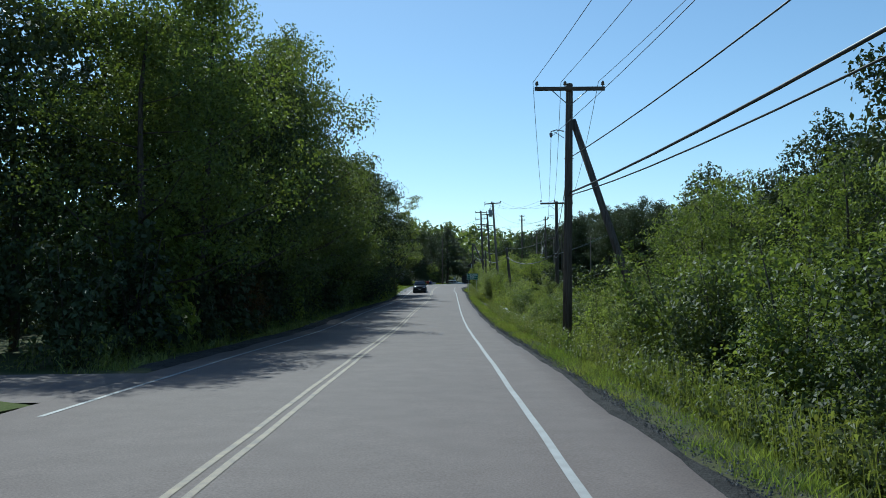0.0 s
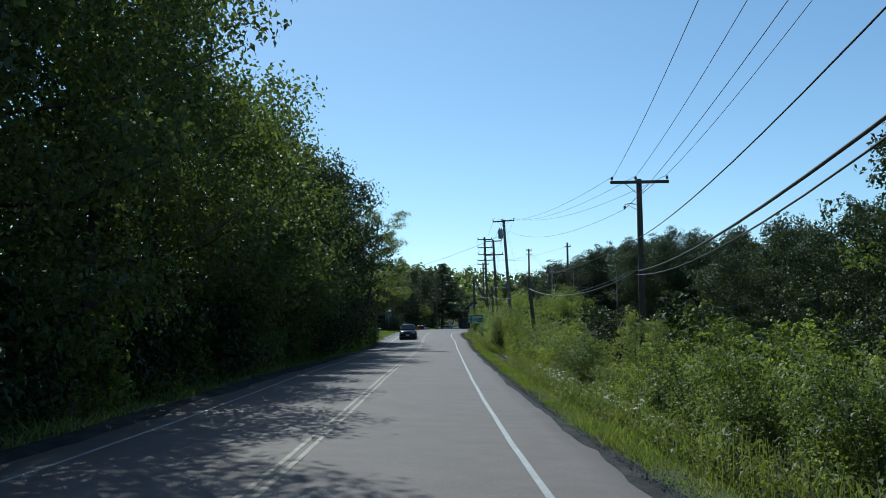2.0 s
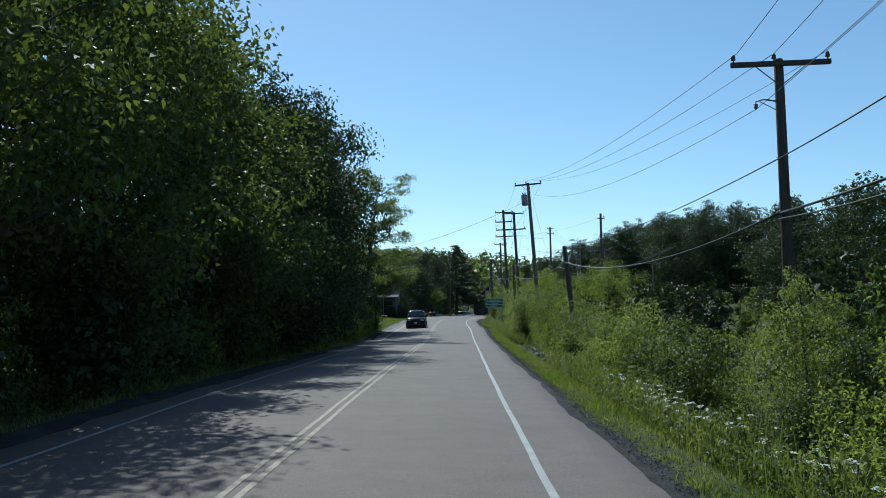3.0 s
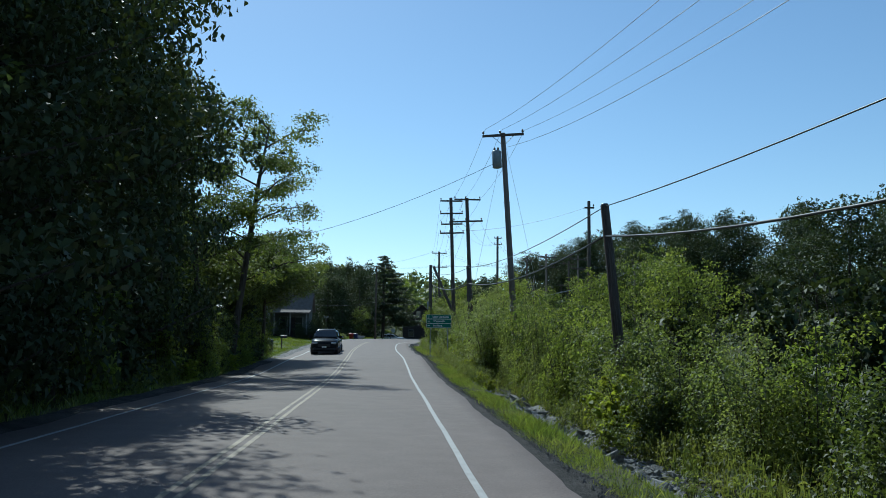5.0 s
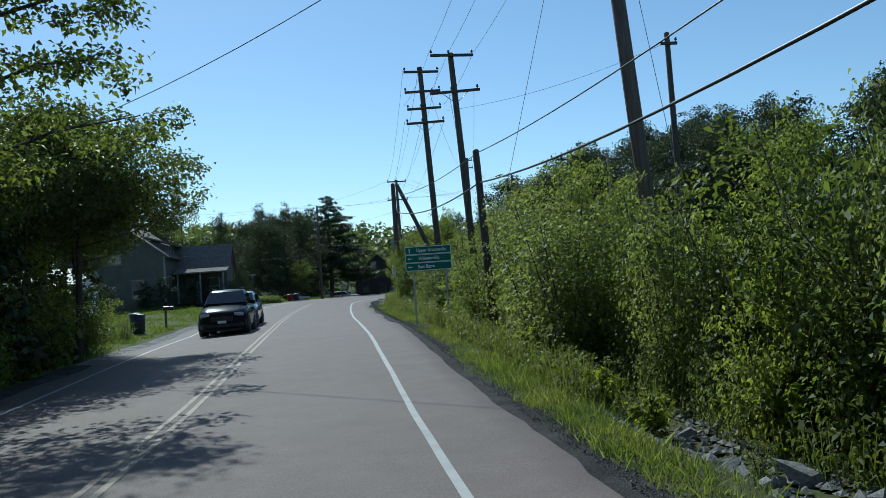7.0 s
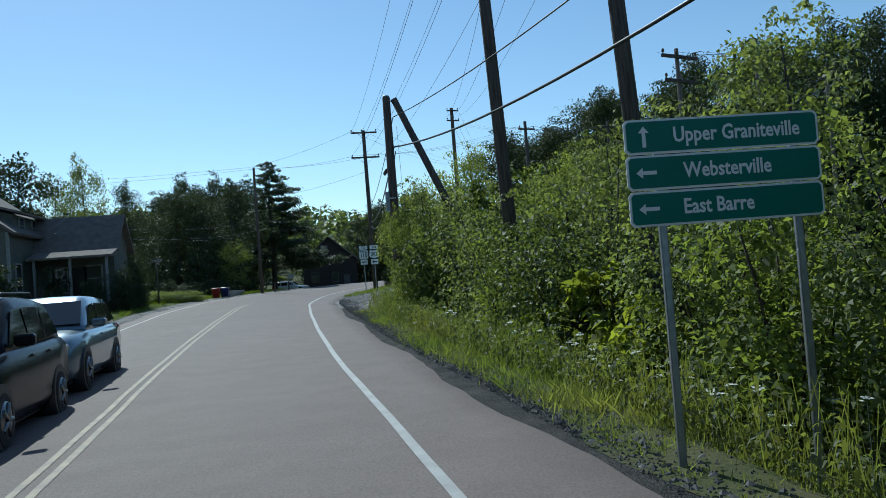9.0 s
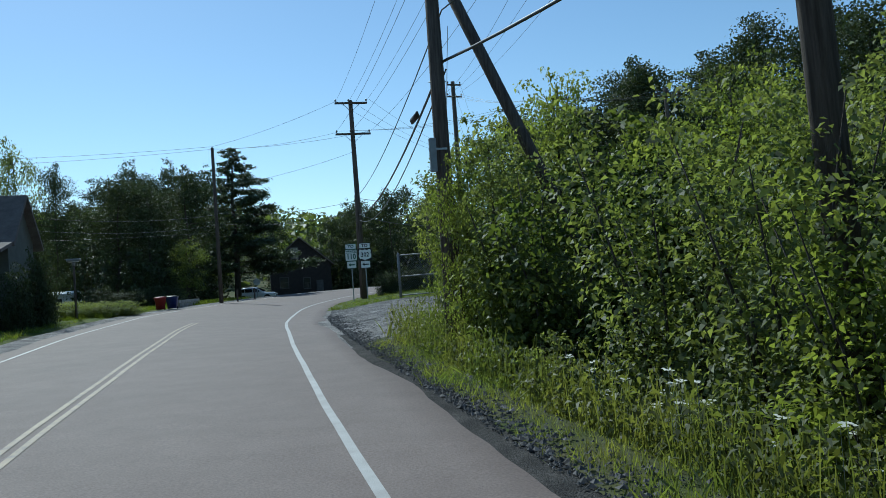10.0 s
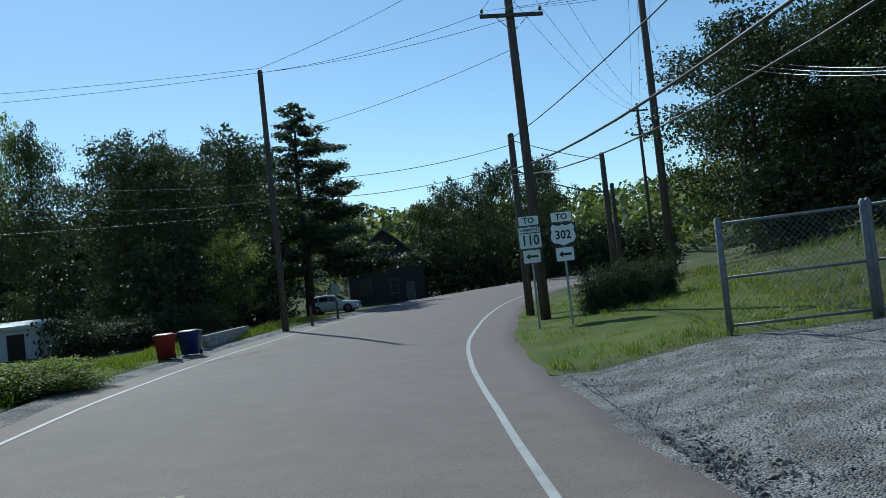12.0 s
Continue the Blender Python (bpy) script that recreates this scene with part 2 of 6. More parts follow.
def thing(name, label, category, group="", kind="", at=(0, 0, 0), turn=0.0):
    ob = new(name)
    ob.empty_display_size = 0.2
    ob.matrix_basis = pose(*at, 0, 0, turn)
    return tagged(ob, label, category, group, kind)


def box(bm, x0, x1, y0, y1, z0, z1, m=None, bevel=0.0):
    r = bmesh.ops.create_cube(bm, size=1)
    vs = r["verts"]
    for v in vs:
        v.co = Vector(((x0 + x1) / 2 + v.co.x * (x1 - x0), (y0 + y1) / 2 + v.co.y * (y1 - y0), (z0 + z1) / 2 + v.co.z * (z1 - z0)))
    if bevel:
        es = {e for v in vs for e in v.link_edges}
        r = bmesh.ops.bevel(bm, geom=list(es), offset=bevel, segments=1, affect="EDGES")
        vs = list({v for f in r["faces"] for v in f.verts} | {v for v in vs if v.is_valid})
    if m is not None:
        bmesh.ops.transform(bm, matrix=m, verts=[v for v in vs if v.is_valid])
    return vs


def newbox(*a, **k):
    bm = bmesh.new()
    box(bm, *a, **k)
    return bm


def tube(bm, pts, radii, n=8, cap=True):
    """A tapered tube along points."""
    rings = []
    pts = [Vector(p) for p in pts]
    for i, p in enumerate(pts):
        d = (pts[min(i + 1, len(pts) - 1)] - pts[max(i - 1, 0)]).normalized()
        u = d.cross(Vector((0, 0, 1)) if abs(d.z) < 0.95 else Vector((1, 0, 0))).normalized()
        w = u.cross(d)
        rings.append([bm.verts.new(p + radii[i] * (math.cos(2 * math.pi * k / n) * u + math.sin(2 * math.pi * k / n) * w)) for k in range(n)])
    for a, b in zip(rings, rings[1:]):
        for k in range(n):
            f = bm.faces.new((a[k], a[(k + 1) % n], b[(k + 1) % n], b[k]))
            f.smooth = True
    if cap:
        bm.faces.new(rings[0][::-1])
        bm.faces.new(rings[-1])
    return bm


def newtube(pts, radii, n=8):
    bm = bmesh.new()
    tube(bm, pts, radii, n)
    bmesh.ops.recalc_face_normals(bm, faces=bm.faces)
    return bm


def mesh_from(name, verts, faces, mat, smooth=False):
    me = bpy.data.meshes.new(name)
    me.from_pydata([tuple(v) for v in verts], [], faces)
    me.materials.append(mat)
    if smooth:
        me.polygons.foreach_set("use_smooth", [True] * len(me.polygons))
    me.update()
    return me


def quads_mesh(name, V, mat):
    """V: (n, 4, 3) corners of n loose quads."""
    n = len(V)
    me = bpy.data.meshes.new(name)
    me.vertices.add(4 * n)
    me.vertices.foreach_set("co", np.ascontiguousarray(V, dtype=np.float32).ravel())
    me.loops.add(4 * n)
    me.loops.foreach_set("vertex_index", np.arange(4 * n, dtype=np.int32))
    me.polygons.add(n)
    me.polygons.foreach_set("loop_start", np.arange(0, 4 * n, 4, dtype=np.int32))
    me.update(calc_edges=True)
    me.validate()
    me.materials.append(mat)
    return me


# ---- the road's line and the lie of the land ----
EDGE_Y = np.array([-80, -20, 60, 100, 120, 135, 145, 154, 161, 167, 172, 177, 183, 189.5, 200, 212, 225, 240, 260, 300.0])
EDGE_X = np.array([4.3, 2.13, -0.78, -1.86, -2.48, -3.14, -3.35, -3.41, -3.33, -2.85, -2.36, -1.62, -0.35, 1.25, 4.4, 9.0, 15.5, 24.0, 37.0, 64.0])
BED_Y = np.array([-80, -20, 20, 45, 70, 90, 105, 120, 135, 150, 165, 180, 200, 230, 300.0])
BED_Z = np.array([0.0, -0.01, -0.14, -0.32, -0.15, 0.02, 0.2, 0.77, 1.12, 1.44, 1.72, 1.94, 2.2, 2.4, 3.0])
BANK_Y = np.array([40, 60, 90, 110, 130, 150, 170, 190.0])
BANK = np.array([0.0, 0.02, 0.009, -0.008, -0.03, -0.002, 0.035, 0.03])


def glide(ks, vs, q):
    """A smooth curve through knots."""
    q = np.asarray(q, float)
    m = np.gradient(vs, ks)
    i = np.clip(np.searchsorted(ks, q) - 1, 0, len(ks) - 2)
    h = ks[i + 1] - ks[i]
    s = np.clip((q - ks[i]) / h, 0, 1)
    return (2 * s**3 - 3 * s**2 + 1) * vs[i] + (s**3 - 2 * s**2 + s) * h * m[i] + (-2 * s**3 + 3 * s**2) * vs[i + 1] + (s**3 - s**2) * h * m[i + 1]


TAB_Y = np.arange(-80, 300.01, 0.1)
TAB_X, TAB_Z = glide(EDGE_Y, EDGE_X, TAB_Y), glide(BED_Y, BED_Z, TAB_Y)


def edge_x(y):
    return np.interp(y, TAB_Y, TAB_X)


def slope_x(y):
    return (edge_x(np.asarray(y) + 0.5) - edge_x(np.asarray(y) - 0.5))


def bed_z(y):
    return np.interp(y, TAB_Y, TAB_Z)


def step(a, b, v):
    s = np.clip((np.asarray(v, float) - a) / (b - a), 0, 1)
    return s * s * (3 - 2 * s)


def road_z(d, y):
    """Height of the paving, d metres right of the white edge line."""
    return bed_z(y) - np.interp(y, BANK_Y, BANK) * d - 0.012 * np.abs(np.asarray(d) + 3.55) + 0.03


def bumps(x, y, s, seed=0.0):
    x, y = np.asarray(x) / s, np.asarray(y) / s
    return (np.sin(1.3 * x + 0.7 * y + seed) + np.sin(-0.9 * x + 1.7 * y + 2.1 + seed) + np.sin(2.3 * x + 2.9 * y + 4.0 * seed) * 0.6 + np.sin(-3.1 * x + 1.1 * y + 1.0) * 0.5) / 3.1


def land_z(x, y):
    x, y = np.asarray(x, float), np.asarray(y, float)
    k = np.sqrt(1 + slope_x(y) ** 2)
    d = (x - edge_x(y)) / k
    z = road_z(np.clip(d, -8.0, 1.5), y)
    lot = step(145, 152, y) * (1 - step(225, 245, y))
    r = np.clip(d - 1.2, 0, None)
    ditch = -0.75 * step(0.9, 2.6, r) + 0.45 * step(3.2, 7.0, r)
    z = z - 0.05 * step(0.0, 0.6, r) + ditch * (1 - lot) + 0.05 * bumps(x, y, 1.7) * step(0.6, 1.6, r) * (1 - 0.8 * lot)
    z = z + 5.0 * step(25, 90, r) + lot * (0.36 * step(0.0, 3.6, r) + 0.2 * step(3.6, 10.0, r) + 1.0 * step(12, 30, r) + 1.35 * step(171, 184, y) * step(4.5, 15, r))
    q = np.clip(-8.0 - d, 0, None)
    yard = step(120, 135, y) * (1 - step(195, 205, y))
    z = z - 0.1 * step(0.4, 1.6, q) * (1 - yard) + 0.35 * step(1.0, 6.0, q) * yard * (1 - step(172, 182, y)) - 0.6 * step(196, 210, y) * step(0, 7, q)
    z = z + 0.06 * bumps(x, y, 2.3, 1.0) * step(0.6, 2.0, q) + 4.0 * step(18, 90, q) * (1 - yard)
    far = step(250, 520, np.hypot(x, y - 20))
    return z + 33 * far * (0.75 + 0.25 * bumps(x, y, 95.0)) - 0.12 * step(-8.0, -7.7, d) * (1 - step(0.85, 1.25, d))


def lz(x, y):
    return float(land_z(x, y))


def on_road(d, y):
    """World place at d metres right of the edge line, at station y."""
    s = float(slope_x(y))
    k = math.sqrt(1 + s * s)
    return float(edge_x(y)) + d / k, y - d * s / k


# ---- ground: one sheet to the horizon ----
def axis(near0, near1, stepn, far):
    mid = list(np.arange(near0, near1 + 1e-6, stepn))
    out, s = [near1], stepn
    while out[-1] < far:
        s *= 1.25
        out.append(out[-1] + s)
    low, s = [near0], stepn
    while low[-1] > -far:
        s *= 1.25
        low.append(low[-1] - s)
    return np.array(low[:0:-1] + mid + out[1:])


gd = np.unique(np.concatenate([axis(-24, 22, 0.6, 2500), [-9.5, -9.0, -8.5, -8.1, -7.95, -7.6, 0.8, 1.1, 1.3, 1.6, 1.9, 2.2, 2.5, 2.8, 3.1, 3.4, 3.8]]))
gy = axis(-12, 214, 1.0, 2600)
DD, YY = np.meshgrid(gd, gy)
XX = edge_x(YY) + DD * np.sqrt(1 + slope_x(YY) ** 2)
ZZ = land_z(XX, YY)
nx = len(gd)
gv = np.stack([XX.ravel(), YY.ravel(), ZZ.ravel()], 1)
gf = [(j * nx + i, j * nx + i + 1, (j + 1) * nx + i + 1, (j + 1) * nx + i) for j in range(len(gy) - 1) for i in range(nx - 1)]
ground = tagged(part("ground", mesh_from("ground", gv, gf, M_GROUND, True), None), "rough meadow ground with soil and weeds", "ground", kind="structure")


def strip(name, rows, mat, label, category, thick=0.0, kind="structure"):
    """A ribbon from rows of cross-section points."""
    v, f, n = [], [], len(rows[0])
    for r in rows:
        v += r
    for j in range(len(rows) - 1):
        for i in range(n - 1):
            f.append((j * n + i, j * n + i + 1, (j + 1) * n + i + 1, (j + 1) * n + i))
    me = mesh_from(name, v, f, mat, True)
    ob = part(name, me, None)
    return tagged(ob, label, category, kind=kind)


rng = np.random.default_rng(5)
st = np.arange(-60, 292, 0.6)
rows = []
ragged_r = np.convolve(rng.normal(0, 0.11, len(st) + 4), np.ones(5) / 5, "valid")
ragged_l = np.convolve(rng.normal(0, 0.16, len(st) + 4), np.ones(5) / 5, "valid")
for j, y in enumerate(st):
    r = []
    for d in (None, -7.75, -6.2, -4.6, -3.55, -1.8, 0.0, 0.7, "r", "s"):
        dz = 0.0
        if d is None:
            d, dz = -7.95 + ragged_l[j], -0.16
        elif d == -7.75:
            d += ragged_l[j]
        elif d == "r":
            d = 1.15 + ragged_r[j] * (1 + float(step(150, 156, y)) * 1.2)
        elif d == "s":
            d, dz = 1.35 + ragged_r[j] * (1 + float(step(150, 156, y)) * 1.2), -0.16
        px_, py_ = on_road(d, y)
        r.append((px_, py_, float(road_z(d, y)) + 0.02 + dz))
    rows.append(r)
road = strip("road", rows, M_ASPHALT, "worn two-lane grey asphalt road", "road")


def line(name, d, w, y0, y1, mat, label):
    rows = []
    for y in np.arange(y0, y1, 0.6):
        j = 0.006 * math.sin(y * 0.7) + 0.003 * math.sin(y * 1.9)
        rows.append([(*on_road(d + e + j, y), float(road_z(d + e, y)) + 0.026) for e in (-w / 2, w / 2)])
    return strip(name, rows, mat, label, "road marking")


line("edge_line", -0.08, 0.1, -50, 286, M_WHITE_LINE, "worn white edge line painted on asphalt")
line("edge_line", -6.96, 0.095, 12.5, 286, M_WHITE_LINE, "worn white edge line painted on asphalt")
line("centre_line", -3.6, 0.085, -50, 163.5, M_YELLOW_LINE, "faded yellow half of a double centre line")
line("centre_line", -3.41, 0.085, -50, 163.5, M_YELLOW_LINE, "faded yellow half of a double centre line")


def verge(name, d0, d1, y0, y1, mat, label, category, lift=0.03, wob=0.25, n=5, dy=0.7, blend=1.6):
    rows = []
    inner = d0 if d0 > 0 else d1
    for y in np.arange(y0, y1 + 0.01, dy):
        fade = min(1.0, (y - y0) / 1.4)
        a, b = d0 + wob * 0.4 * math.sin(y * 0.9), d1 + wob * (math.sin(y * 0.5) + 0.7 * math.sin(y * 1.7 + 1)) * 0.6
        row = []
        for e in np.linspace(0, 1, n):
            px_, py_ = on_road(a + (b - a) * e, y)
            far_ = e if d0 > 0 else 1 - e
            mixz = min(1.0, far_ * blend)
            near_z = float(road_z(inner, y)) + 0.012
            row.append((px_, py_, near_z * (1 - mixz) + mixz * (lz(px_, py_) + (lift + 0.04) * fade - 0.04 if far_ < 0.9 else lz(px_, py_) - 0.6 * lift)))
        rows.append(row)
    return strip(name, rows, mat, label, category)


verge("shoulder", 0.95, 1.6, -50, 153, M_CINDER, "narrow dark gravel road shoulder", "shoulder", 0.03)
verge("shoulder", -8.75, -7.55, 20, 118, M_CINDER, "narrow dark gravel road shoulder", "shoulder", 0.05)
verge("shoulder", -8.75, -7.55, 118, 240, M_GRAVEL, "pale gravel shoulder beside the lawn", "shoulder", 0.05)
verge("driveway", -30.0, -7.5, 14.2, 19.6, M_ASPHALT, "grey asphalt mouth of a side road", "driveway", 0.05, 0.3, 24)
verge("lawn", -14.0, -7.8, 2, 14.0, M_LAWN, "mown grass corner beside the side road", "lawn", 0.09, 0.3, 12, blend=12)
verge("lawn", -19.5, -8.65, 119, 176.4, M_LAWN, "mown green front lawn", "lawn", 0.09, 0.4, 30, blend=24)
verge("lawn", -11.6, -8.65, 176, 196, M_LAWN, "narrow mown grass strip before the trees", "lawn", 0.09, 0.4, 10, blend=8)

verge("lawn", 1.05, 8.5, 169.6, 196, M_LAWN, "short grass island round the route signs", "lawn", 0.06, 0.3, 16, blend=10)

# ---- gravel lot before the gate ----
rows = []
for y in np.arange(148.5, 169.51, 0.5):
    k = float(step(149, 153.5, y))
    d1 = min(1.2 + 16.5 * k, 4.9 + (169.9 - y) * 3.6)
    d0 = 0.95 + 4.9 * float(step(170.0, 172.5, y))
    row = []
    for e in np.linspace(0, 1, 40) ** 1.5:
        px_, py_ = on_road(d0 + (d1 - d0) * e, y)
        dd = d0 + (d1 - d0) * e
        low = float(road_z(dd, y)) + 0.012 if dd < 1.45 else lz(px_, py_) + 0.07 * k - 0.03 + 0.025 * float(bumps(px_, py_, 0.35))
        row.append((px_, py_, low))
    rows.append(row)
strip("gravel_lot", rows, M_GRAVEL, "open grey gravel lot beside the road", "gravel lot")

# ---- plants ----
def leaf_quads(C, N, size, rng, aspect=0.62, droop=0.25):
    """Kite-shaped leaves at C, facing roughly N."""
    n = len(C)
    N = N / np.linalg.norm(N, axis=1, keepdims=True)
    a = rng.normal(size=(n, 3))
    a -= (a * N).sum(1, keepdims=True) * N
    a /= np.linalg.norm(a, axis=1, keepdims=True)
    b = np.cross(N, a)
    s = (size * rng.uniform(0.65, 1.25, n))[:, None]
    V = np.empty((n, 4, 3))
    V[:, 0] = C - a * s * 0.5
    V[:, 1] = C + b * s * aspect * 0.5 + N * s * 0.1
    V[:, 2] = C + a * s * 0.5 - np.array([0, 0, 1]) * s * droop
    V[:, 3] = C - b * s * aspect * 0.5 + N * s * 0.1
    return V


def cluster(centres, radii, per, leaf, rng, flat=0.75, up=0.5, shell=0.45, loose=0.7):
    """Leaves bunched on the outside of rounded masses."""
    out = []
    for c, r in zip(centres, radii):
        m = max(4, int(per * r * r))
        u = rng.normal(size=(m, 3))
        u /= np.linalg.norm(u, axis=1, keepdims=True)
        twig = c + u * (r * rng.uniform(shell, 1.06, m) ** 0.7)[:, None] * np.array([1, 1, flat])
        k = 9
        spread = 0.5 * min(0.6, r * 0.5)
        P = np.repeat(twig, k, 0) + rng.normal(size=(m * k, 3)) * spread * np.array([1, 1, 0.7])
        N = np.repeat(u, k, 0) * 0.6 + rng.normal(size=(m * k, 3)) * loose + np.array([0, 0, up])
        out.append(leaf_quads(P, N, leaf, rng))
    return np.concatenate(out)


def make_tree(kind, seed, label, category="tree", group=""):
    """Build a plant at the origin with a trunk and a crown."""
    rng = np.random.default_rng(seed)
    root = thing(category.replace(" ", "_"), label, category, group)
    bm = bmesh.new()
    centres, radii = [], []
    if kind in ("tall", "far", "young", "mid", "shade"):
        H = {"tall": 15.0, "far": 13.0, "young": 6.0, "mid": 13.0, "shade": 8.0}[kind]
        lean = rng.normal(0, 0.25, 2)
        top = Vector((lean[0], lean[1], H * 0.86))
        r0 = H * 0.0135
        sway = [Vector((rng.normal(0, 0.12), rng.normal(0, 0.12), 0)) * (i > 0) for i in range(6)]
        axis_ = [Vector((0, 0, -0.3)).lerp(top, i / 5) + sway[i] * H / 15 for i in range(6)]
        tube(bm, axis_, [r0 * (1 - 0.16 * i) for i in range(6)], 8)
        nl = {"tall": 19, "far": 12, "young": 13, "mid": 15, "shade": 16}[kind]
        for i in range(nl):
            f = (0.05 if kind in ("far", "mid") else 0.12) + (0.93 if kind in ("far", "mid") else 0.86) * (i + rng.uniform(0, 0.7)) / nl
            if kind == "shade":
                f = 0.42 + 0.58 * f
            base = Vector((0, 0, 0)).lerp(top, f)
            ang = i * 2.4 + rng.uniform(-0.5, 0.5)
            reach = H * (0.27 * math.sin(math.pi * min(1.0, (0.16 + 0.8 * f))) + 0.035) * rng.uniform(0.7, 1.2) * (1.6 if kind == "shade" else 1.0)
            tip = base + Vector((math.cos(ang) * reach, math.sin(ang) * reach, reach * rng.uniform(0.1, 0.6)))
            mid = base.lerp(tip, 0.5) + Vector((0, 0, -0.08 * reach))
            tube(bm, [base, mid, tip], [r0 * 0.4 * (1.1 - f), r0 * 0.25 * (1.1 - f), 0.012], 5)
            R = H * 0.095 * rng.uniform(0.75, 1.25)
            for q, rr in ((1.0, 0.8), (0.62, 1.0), (0.3, 0.8)):
                p = base.lerp(tip, q)
                centres.append((p.x + rng.normal(0, 0.3), p.y + rng.normal(0, 0.3), p.z + 0.2 * R))
                radii.append(R * rr)
        for k in range(4):
            centres.append((top.x + rng.normal(0, 0.4), top.y + rng.normal(0, 0.4), top.z + H * 0.035 * k))
            radii.append(H * (0.075 - 0.013 * k))
        leaf, per = {"tall": (0.17, 31), "far": (0.25, 18), "young": (0.1, 82), "mid": (0.19, 29), "shade": (0.13, 105)}[kind]
        V = cluster(np.array(centres), np.array(radii), per, leaf, rng)
    elif kind == "locust":
        H = 14.0
        top = Vector((1.6, 0.6, 12.8))
        r0 = 0.19
        axis_ = [Vector((0, 0, -0.3)), Vector((0.35, 0.1, 3)), Vector((0.75, 0.25, 6.4)), Vector((1.1, 0.35, 9.5)), top]
        tube(bm, axis_, [r0, 0.17, 0.14, 0.1, 0.03], 8)
        VV = []
        for i in range(17):
            f = 0.36 + 0.62 * i / 16
            seg = f * 4
            j = min(3, int(seg))
            base = axis_[j].lerp(axis_[j + 1], seg - j)
            ang = i * 2.2 + rng.uniform(-0.4, 0.4)
            reach = (3.6 - 2.2 * max(0.0, f - 0.45)) * rng.uniform(0.7, 1.15)
            tip = base + Vector((math.cos(ang) * reach, math.sin(ang) * reach, 0.35 * reach))
            mid = base.lerp(tip, 0.55) + Vector((0, 0, 0.25))
            tube(bm, [base, mid, tip], [0.055, 0.035, 0.012], 5)
            for q in np.linspace(0.35, 1.0, 6):
                p = np.array(base.lerp(tip, q)) + rng.normal(0, 0.25, 3)
                centres.append(p)
                radii.append(rng.uniform(0.5, 0.85))
        V = cluster(np.array(centres), np.array(radii), 38, 0.15, rng, 0.3, 1.1, 0.2)
    elif kind == "pine":
        H = 15.0
        top = Vector((0.2, 0, H))
        axis_ = [Vector((0, 0, -0.3)), Vector((0.1, 0, 5)), Vector((0, 0.1, 10)), top]
        tube(bm, axis_, [0.24, 0.18, 0.1, 0.02], 8)
        for i in range(58):
            f = 0.2 + 0.79 * i / 57
            base = Vector((0, 0, H * f))
            ang = i * 2.4 + rng.uniform(-0.4, 0.4)
            reach = (0.4 + 4.4 * (1 - f) ** 0.8) * rng.uniform(0.45, 1.2) * (1.25 if math.cos(ang) > 0.2 else 0.8)
            tip = base + Vector((math.cos(ang) * reach, math.sin(ang) * reach, 0.12 * reach))
            tube(bm, [base, base.lerp(tip, 0.5) + Vector((0, 0, -0.1)), tip], [0.05 * (1.2 - f), 0.03, 0.01], 4)
            for q in np.linspace(0.35, 1.0, 3 + int(1.6 * reach)):
                centres.append(np.array(base.lerp(tip, q)) + rng.normal(0, 0.1, 3))
                radii.append((0.26 + 0.12 * reach * (1.1 - 0.5 * q)) * rng.uniform(0.7, 1.2))
        V = cluster(np.array(centres), np.array(radii), 62, 0.18, rng, 0.5, 0.9, 0.2)
    else:
        H = {"shrub": 3.2, "willow": 3.2, "bush": 1.6, "broad": 1.5, "thicket": 3.2, "hedge": 1.6}[kind]
        stems = {"shrub": 6, "willow": 7, "broad": 6}.get(kind, 7)
        for i in range(stems):
            ang = i * 2.4 + rng.uniform(-0.3, 0.3)
            spread_ = H * rng.uniform(0.1, 0.42)
            tip = Vector((math.cos(ang) * spread_, math.sin(ang) * spread_, H * rng.uniform(0.72, 1.0)))
            tube(bm, [Vector((math.cos(ang) * 0.12, math.sin(ang) * 0.12, -0.25)), Vector((tip.x * 0.45, tip.y * 0.45, H * 0.45)), tip], [0.022, 0.016, 0.006], 5)
            for q in np.linspace(0.2, 1.0, 5):
                wide_ = 1.35 - 0.5 * q
                centres.append((tip.x * q * wide_ + rng.normal(0, 0.2), tip.y * q * wide_ + rng.normal(0, 0.2), max(0.3, tip.z * q + rng.normal(0, 0.12))))
                radii.append(H * {"hedge": 0.27, "shrub": 0.19}.get(kind, 0.17) * rng.uniform(0.5, 1.35) * (1.2 - 0.6 * q))
        per, leaf = {"shrub": (92, 0.1), "willow": (105, 0.085), "bush": (95, 0.09), "broad": (75, 0.17), "thicket": (24, 0.2), "hedge": (150, 0.075)}[kind]
        V = cluster(np.array(centres), np.array(radii), per, leaf, rng, 0.85, 0.75, 0.7, 0.5)
    bmesh.ops.recalc_face_normals(bm, faces=bm.faces)
    trunk = part("trunk" if kind not in ("shrub", "willow", "bush", "broad", "thicket", "hedge") else "stem", bm, M_BARK, root)
    return root, V


def planted(kind, seed, mat, label, category="tree", group=""):
    root, V = make_tree(kind, seed, label, category, group)
    part("crown", quads_mesh("crown", V, mat), None, root)
    return root


used_protos = set()


def plant(proto, x, y, h=1.0, turn=0.0, wide=None, sink=0.0, lean=(0, 0)):
    """Set a plant: the first of a kind is moved to its place, later ones are copies."""
    w = wide or h
    m = pose(x, y, lz(x, y) - sink, lean[0], lean[1], turn) @ Matrix.Diagonal((w, w, h, 1))
    if proto.name not in used_protos:
        used_protos.add(proto.name)
        proto.matrix_basis = m
        return proto
    old = proto.scale.copy()
    proto.scale = (1, 1, 1)
    ob = copy_thing(proto, m)
    proto.scale = old
    return ob


